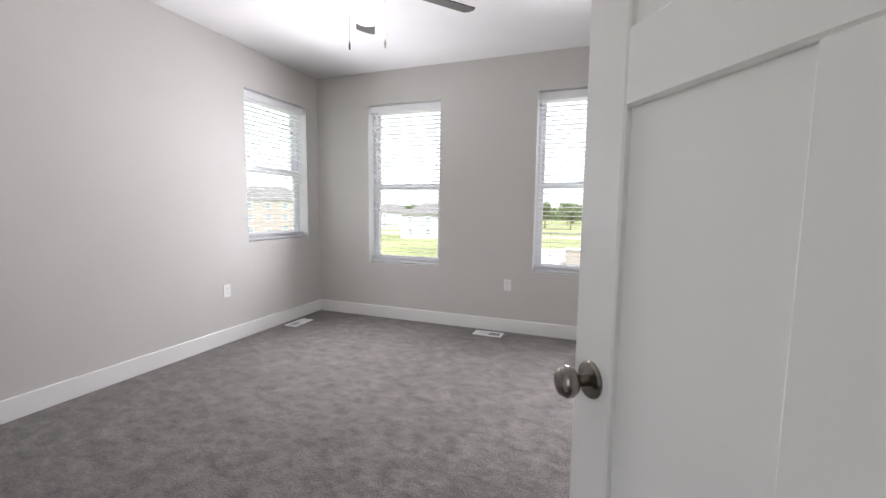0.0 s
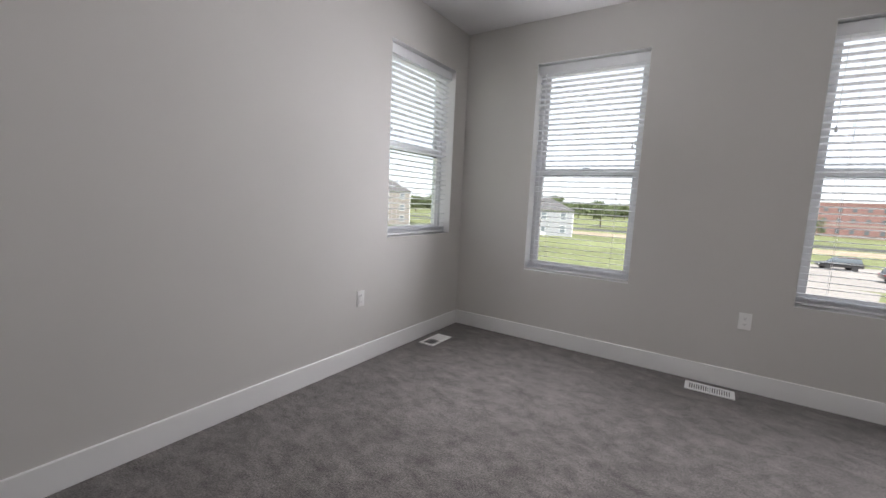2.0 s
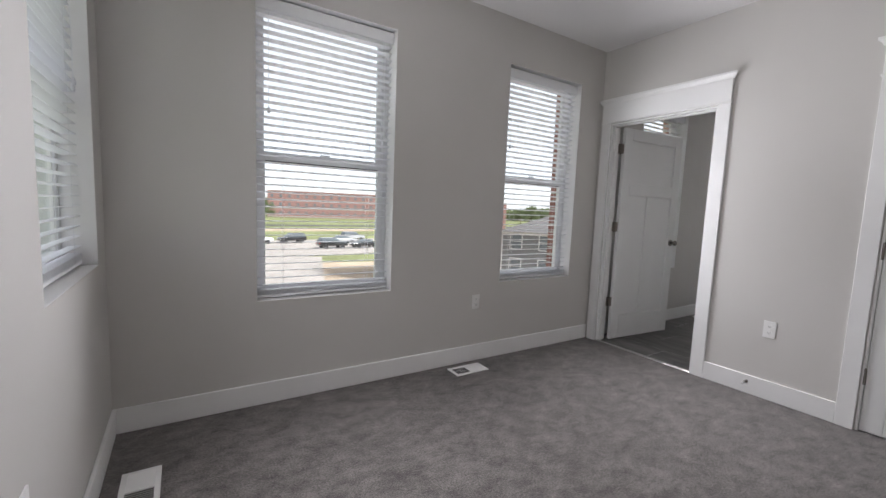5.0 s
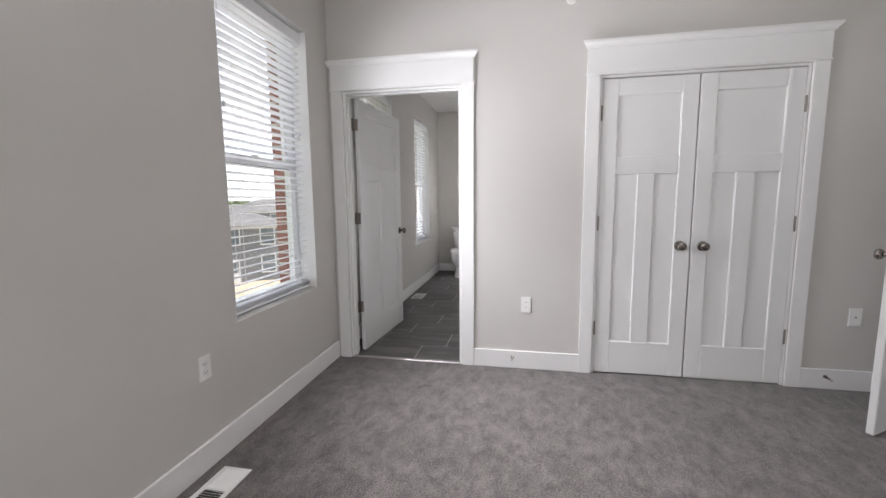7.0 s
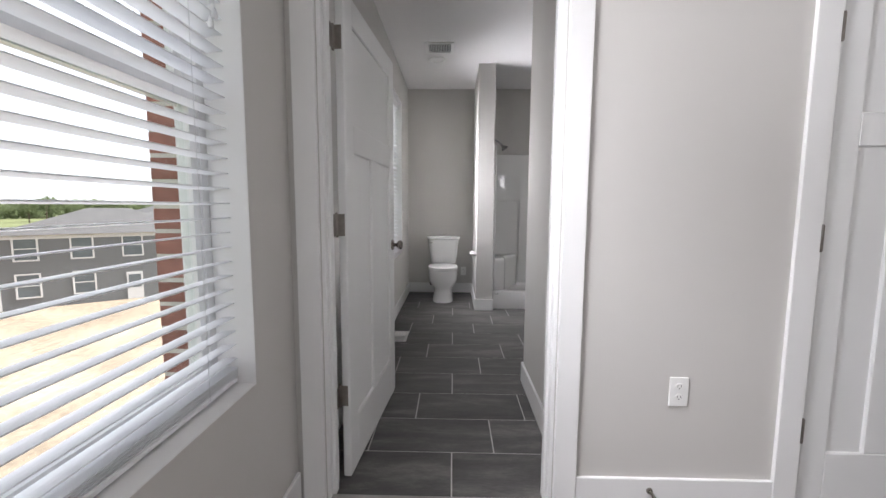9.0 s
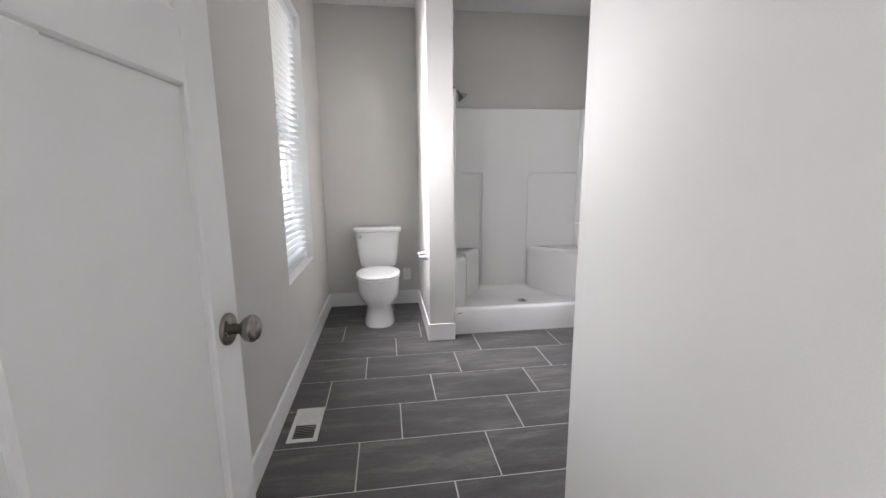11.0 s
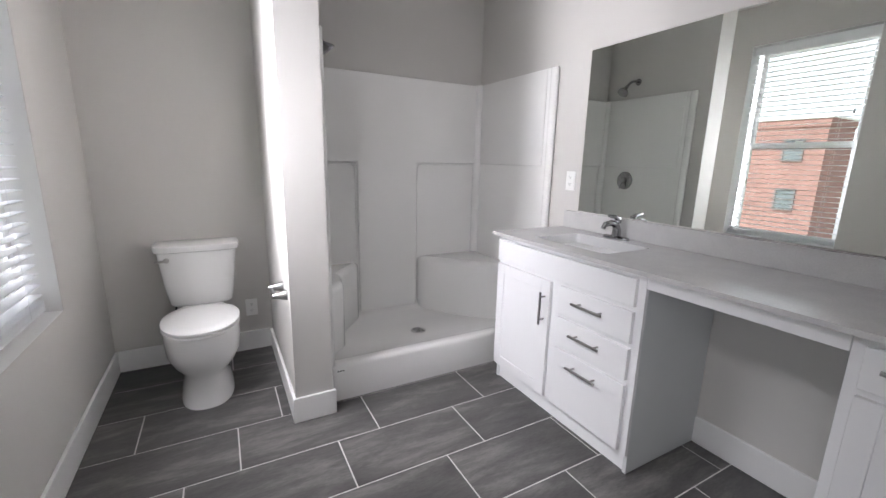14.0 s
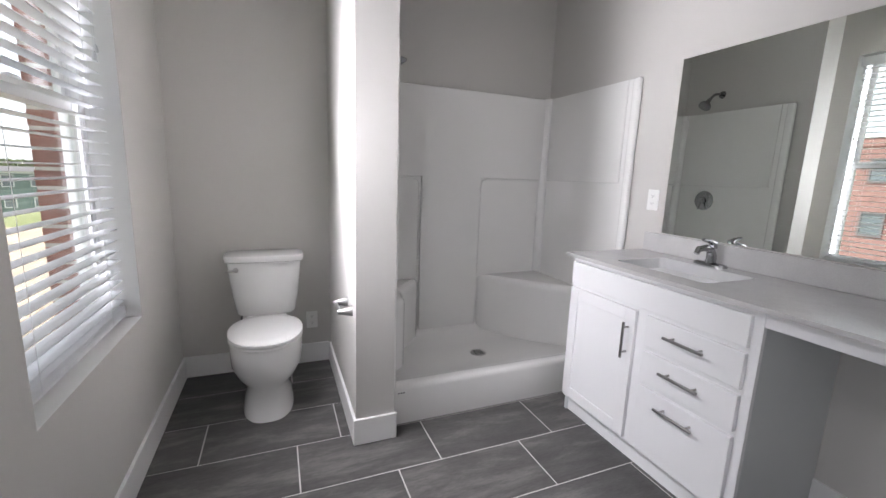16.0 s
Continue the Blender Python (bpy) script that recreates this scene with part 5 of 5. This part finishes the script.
def house(m, w, d, storeys, wall_mat, label, cols=3, pitch=0.45, eaves=0.45, gable=False, storey=2.9):
    """A house with its front at local y 0, facing -y; rows of windows and a hipped or gabled roof."""
    root = thing("house", m, label, "house", "houses outdoors")
    h = storeys * storey
    part("wall", box(-w / 2, w / 2, 0, d, 0, h), wall_mat, root)
    for s in (-1, 1):
        part("corner_board", box(s * w / 2 - 0.09, s * w / 2 + 0.09, -0.03, 0.12, 0, h), M_TRIMOUT, root)
    part("frieze", box(-w / 2, w / 2, -0.03, 0.0, h - 0.3, h), M_TRIMOUT, root)
    for k in range(storeys):
        for i in range(cols):
            x = -w / 2 + w * (i + 0.5) / cols
            if k == 0 and i == cols // 2:
                dd = part("door", box(x - 0.5, x + 0.5, -0.05, 0.01, 0.0, 2.1), M_TRIMOUT, root, "white front door")
                part("door_panel", box(x - 0.38, x + 0.38, -0.07, -0.045, 0.9, 1.9), M_PANE, dd)
            else:
                house_window(root, x, k * storey + 1.6, 1.1, 1.5)
    bm = bmesh.new()
    e, rise = eaves, (d / 2) * pitch
    lo = [bm.verts.new((x, y, h)) for x, y in ((-w / 2 - e, -e), (w / 2 + e, -e), (w / 2 + e, d + e), (-w / 2 - e, d + e))]
    run = 0.0 if gable else min(d / 2, w / 2 - 0.5)
    ridge = [bm.verts.new((-w / 2 - (e if gable else 0) + run, d / 2, h + rise)), bm.verts.new((w / 2 + (e if gable else 0) - run, d / 2, h + rise))]
    bm.faces.new((lo[0], lo[1], ridge[1], ridge[0]))
    bm.faces.new((lo[2], lo[3], ridge[0], ridge[1]))
    bm.faces.new((lo[1], lo[2], ridge[1]))
    bm.faces.new((lo[3], lo[0], ridge[0]))
    bm.faces.new(lo[::-1])
    part("roof", bm, M_ROOF, root, "dark shingle roof")
    return root


def brick_block(m, w, d, h, label, cols, storeys, parapet=0.5, name="brick_building", bands=False):
    root = thing(name, m, label, "building", "brick buildings")
    part("wall", box(-w / 2, w / 2, 0, d, 0, h), M_FACADE, root)
    part("parapet", box(-w / 2 - 0.06, w / 2 + 0.06, -0.06, d + 0.06, h, h + parapet), M_FACADE, root)
    part("coping", box(-w / 2 - 0.12, w / 2 + 0.12, -0.12, d + 0.12, h + parapet, h + parapet + 0.12), M_TRIMOUT, root, "pale stone coping")
    sh = h / storeys
    for k in range(storeys):
        if bands:
            part("stone_band", box(-w / 2 - 0.03, w / 2 + 0.03, -0.04, 0, k * sh + 0.2, k * sh + 0.7), M_CONCRETE, root)
        for i in range(cols):
            house_window(root, -w / 2 + w * (i + 0.5) / cols, k * sh + sh * 0.55, min(1.0, w / cols * 0.6), 1.3, 0.0, M_DARKFRAME)
    return root


brick_block(pose(22, 30, GROUND), 10.2, 4, 10.0, "red brick three-storey building with small dark windows", 3, 3)
brick_block(pose(58, 190, GROUND, 0, 0, -14), 52, 20, 11.5, "long red brick office building with pale bands", 14, 3, 0.6, "office_building", True)
brick_block(pose(75, 105, GROUND, 0, 0, -30), 30, 14, 9.0, "distant red brick building behind the houses", 8, 3, 0.5, "brick_building")
house(pose(31.6, 24.9, GROUND, 0, 0, -52), 11.6, 9, 2, M_SIDING_GREY, "grey sided two-storey townhouse with white trim", 4, 0.4, storey=2.55)
house(pose(60, 34, GROUND, 0, 0, -35), 16, 9, 2, M_SIDING_GREY, "grey sided two-storey townhouse with white trim", 5, 0.4)
house(pose(82, 33, GROUND, 0, 0, -50), 18, 9, 2, M_SIDING_GREEN, "green sided townhouse row with white windows", 6, 0.15)
house(pose(-32.5, 86, GROUND, 0, 0, 20), 17, 10, 2, M_SIDING_WHITE, "white sided house with a dark hipped roof", 4, 0.55)
house(pose(-62, 118, GROUND, 0, 0, 26), 15, 10, 2, M_SIDING_WHITE, "white sided house with a dark hipped roof", 4, 0.55)
house(pose(-72, 74, GROUND, 0, 0, 42), 20, 12, 3, M_SIDING_TAN, "tall tan sided house with a dark roof", 5, 0.6)
house(pose(-40, 8, GROUND, 0, 0, 80), 20, 11, 3, M_SIDING_TAN, "tall tan sided house with a dark roof", 5, 0.6)


cabinet_box = thing("utility_cabinet", pose(1.3, 52, GROUND + 0.06, 0, 0, 4), "beige steel utility cabinet at the lot edge", "utility cabinet")
part("housing", box(-2.0, 2.0, -0.9, 0.9, 0.1, 2.0, 0.05), M_SIDING_TAN, cabinet_box)
part("lid", box(-2.1, 2.1, -1.0, 1.0, 2.0, 2.15, 0.04), M_TRIMOUT, cabinet_box, "pale flat lid")
part("plinth", box(-2.05, 2.05, -0.95, 0.95, 0.0, 0.1), M_CONCRETE, cabinet_box)


def car(m, paint, label, kind="sedan"):
    """A parked car, nose to +x: body, glazed cabin, four wheels, lamps."""
    root = thing("car", m, label, "car", "parked cars")
    if kind == "pickup":
        side = [(-2.75, 0.5), (-2.75, 1.05), (-0.75, 1.07), (-0.7, 1.1), (1.25, 1.1), (2.55, 1.0), (2.75, 0.85), (2.75, 0.5)]
        glass = [(-0.72, 1.08), (-0.6, 1.78), (0.6, 1.8), (1.3, 1.1)]
        axles = (-1.75, 1.75)
    elif kind == "suv":
        side = [(-2.3, 0.45), (-2.35, 0.95), (-2.2, 1.1), (1.1, 1.08), (2.15, 0.95), (2.35, 0.75), (2.35, 0.42)]
        glass = [(-2.2, 1.08), (-1.95, 1.68), (0.35, 1.7), (1.15, 1.08)]
        axles = (-1.4, 1.45)
    else:
        side = [(-2.3, 0.38), (-2.35, 0.8), (-2.2, 0.98), (1.1, 0.95), (2.15, 0.8), (2.35, 0.62), (2.3, 0.35)]
        glass = [(-1.75, 0.96), (-0.95, 1.4), (0.25, 1.42), (1.15, 0.95)]
        axles = (-1.4, 1.42)
    body = part("body", prism(side, "y", -0.9, 0.9, 0.07, 3), paint, root, "", True)
    part("cabin_glass", prism(glass, "y", -0.76, 0.76, 0.05, 2), M_PANE, root, "dark tinted windows", True)
    (a0, z0), (a1, z1), (a2, z2), (a3, z3) = glass
    part("roof", box(a1 + 0.02, a2 - 0.02, -0.75, 0.75, z1 - 0.03, z1 + 0.035, 0.02), paint, root)
    for u in axles:
        for v in (-0.86, 0.86):
            w = part("wheel", lathe([(0.19, -0.1), (0.31, -0.1), (0.335, -0.07), (0.335, 0.07), (0.31, 0.1), (0.19, 0.1)], Matrix.Translation((u, v, 0.335)) @ pose(0, 0, 0, 90, 0, 0), 20), M_TYRE, root, "", True)
            part("rim", lathe([(0.0, -0.085), (0.19, -0.09), (0.19, 0.09), (0.0, 0.085)], Matrix.Translation((u, v, 0.335)) @ pose(0, 0, 0, 90, 0, 0), 16), M_RIM, w)
    zl = side[2][1] - 0.25
    for v in (-0.68, 0.68):
        part("headlight", box(2.2, 2.37 if kind != "pickup" else 2.77, v - 0.18, v + 0.18, 0.66, 0.8, 0.02), M_LAMPCLEAR, root)
        part("tail_light", box(-2.37 if kind != "pickup" else -2.77, -2.25, v - 0.14, v + 0.14, zl - 0.05, zl + 0.14, 0.02), M_LAMPRED, root)
    return root


PAINTS = {k: mat("car_paint_" + k, c, 0.25, 0.2, vary=0.03, coat=0.8) for k, c in (("black", (0.02, 0.02, 0.022)), ("white", (0.7, 0.7, 0.7)), ("blue", (0.05, 0.10, 0.2)), ("silver", (0.4, 0.41, 0.42)), ("red", (0.35, 0.03, 0.03)))}
for x, y, turn, p, kind in ((4.6, 70, 10, "blue", "pickup"), (10.4, 71, 12, "white", "pickup"), (16.5, 72, -170, "black", "suv"), (29, 76, 8, "silver", "suv"), (20.5, 62, 8, "black", "suv"),
                            (25, 70, 6, "silver", "sedan"), (26, 62, -172, "black", "sedan"), (33, 66, 15, "red", "sedan"), (40, 76, 5, "white", "sedan"), (36, 60, 10, "silver", "pickup")):
    car(pose(x, y, GROUND + 0.06, 0, 0, turn), PAINTS[p], f"{p} {kind} parked on the pale concrete lot", kind)


def make_tree(seed, h, spread):
    """A tapered trunk with limbs and a ragged crown of many small leaf clumps."""
    rng = random.Random(seed)
    root = thing("tree", pose(0, 0, 0), "leafy green broadleaf tree on the meadow", "tree", "trees outdoors")
    bm = bmesh.new()
    add_tube(bm, [(0, 0, -0.3), (0.05, 0.02, h * 0.2), (0.1, -0.05, h * 0.45), (0.05, 0.1, h * 0.8)], [h * 0.028, h * 0.022, h * 0.014, h * 0.004], 7)
    tips = [(0.05, 0.1, h * 0.8)]
    for i in range(7):
        a, z = i * 2.4 + rng.random(), h * (0.25 + 0.06 * i)
        tip = (math.cos(a) * spread * rng.uniform(0.5, 0.85), math.sin(a) * spread * rng.uniform(0.5, 0.85), z + h * rng.uniform(0.12, 0.25))
        add_tube(bm, [(0.05, 0, z), (tip[0] * 0.5, tip[1] * 0.5, z + (tip[2] - z) * 0.6), tip], [h * 0.010, h * 0.006, h * 0.002], 5)
        tips.append(tip)
    part("trunk", bm, M_BARK, root, "", True)
    verts, faces = [], []
    for tx, ty, tz in tips:
        for _ in range(130):
            v = Vector((rng.gauss(0, 1), rng.gauss(0, 1), rng.gauss(0, 0.7)))
            v = v.normalized() * (rng.random() ** 0.45) * spread * 0.5
            c = Vector((tx, ty, tz)) + v
            s = h * rng.uniform(0.016, 0.036)
            q = Euler((rng.uniform(0, 6.3), rng.uniform(0, 6.3), rng.uniform(0, 6.3))).to_matrix()
            k = len(verts)
            for p in ((-s, -s * 0.6, 0), (s, -s * 0.6, s * 0.3), (s * 0.8, s * 0.6, 0), (-s * 0.8, s * 0.7, s * 0.35)):
                verts.append(c + q @ Vector(p))
            faces.append((k, k + 1, k + 2, k + 3))
    me = bpy.data.meshes.new("crown")
    me.from_pydata(verts, [], faces)
    me.materials.append(M_LEAF)
    cr = new("crown", me)
    cr.parent = root
    return root


forest = random.Random(5)
models = [make_tree(1, 9, 3.2), make_tree(2, 11, 3.8), make_tree(3, 7.5, 3.4)]
spots = []
for i in range(58):
    b = math.radians(-62 + 112 * (i + forest.random()) / 58)
    dist = forest.choice((205, 225, 245, 265)) + forest.uniform(-8, 8)
    if 10 < math.degrees(b) < 24 and dist < 240:
        dist = 260
    spots.append((1.5 + dist * math.sin(b), -3 + dist * math.cos(b)))
spots += [(-6, 150), (12, 160), (-30, 140), (-50, 150), (24, 150), (5, 146), (-16, 158)]
for i, (x, y) in enumerate(spots):
    m = pose(x, y, GROUND, 0, 0, forest.uniform(0, 360))
    if i < 3:
        models[i].matrix_world = m
    else:
        copy_thing(models[i % 3], m)

# far woods along the skyline
def woods(name, r0, r1, b0, b1, n, h0, h1):
    rng = random.Random(int(r0))
    verts, faces = [], []
    for _ in range(n):
        b, r = math.radians(rng.uniform(b0, b1)), rng.uniform(r0, r1)
        roof = h0 + (h1 - h0) * (0.5 + 0.5 * noise.noise(Vector((b * 9, r * 0.01, 3.1))))
        c = Vector((r * math.sin(b), r * math.cos(b), GROUND + roof * rng.random() ** 0.6))
        s = rng.uniform(0.7, 1.7)
        q = Euler((rng.uniform(0, 6.3), rng.uniform(0, 6.3), rng.uniform(0, 6.3))).to_matrix()
        k = len(verts)
        verts += [c + q @ Vector(p) for p in ((-s, -s * 0.7, 0), (s, -s * 0.6, s * 0.3), (s * 0.8, s * 0.7, 0), (-s * 0.8, s * 0.6, s * 0.4))]
        faces.append((k, k + 1, k + 2, k + 3))
    me = bpy.data.meshes.new(name)
    me.from_pydata(verts, [], faces)
    me.materials.append(M_LEAF)
    return tagged(new(name, me), "distant belt of green woods on the skyline", "woods", kind="stuff")


woods("woods", 285, 330, -80, 75, 26000, 5.5, 9.5)

# ---------- bathroom floor tiles, laid last ----------
bath_floor = structure("floor_bathroom", box(WX + 0.02, END_X, VAN_Y, 0.0, -0.2, -0.0016), M_GROUT, "dark grey slate-look tile floor with pale grout", "floor")
TL, TW, G = 0.615, 0.3135, 0.0058
TILE_MESHES = {}


def tile(x0, x1, y0, y1):
    key = (round(x1 - x0, 3), round(y1 - y0, 3))
    if key not in TILE_MESHES:
        TILE_MESHES[key] = mesh_of("tile", box(-key[0] / 2, key[0] / 2, -key[1] / 2, key[1] / 2, -0.010, 0.0, 0.0012), M_TILE)
    t = new("tile", TILE_MESHES[key])
    t.parent = bath_floor
    t.location = ((x0 + x1) / 2, (y0 + y1) / 2, 0.0)


for k in range(-11, 5):
    top = 6.551 + TW * k
    lo, hi = max(top - TW + G / 2, WX + 0.032), min(top - G / 2, END_X - 0.001)
    if hi - lo < 0.02:
        continue
    first = (-0.41, -0.615, -0.205)[k % 3]
    j = first + TL
    while j > VAN_Y:
        y1, y0 = min(j - G / 2, -0.001), max(j - TL + G / 2, VAN_Y + 0.001)
        if y1 - y0 > 0.02:
            tile(lo, hi, y0, y1)
        j -= TL
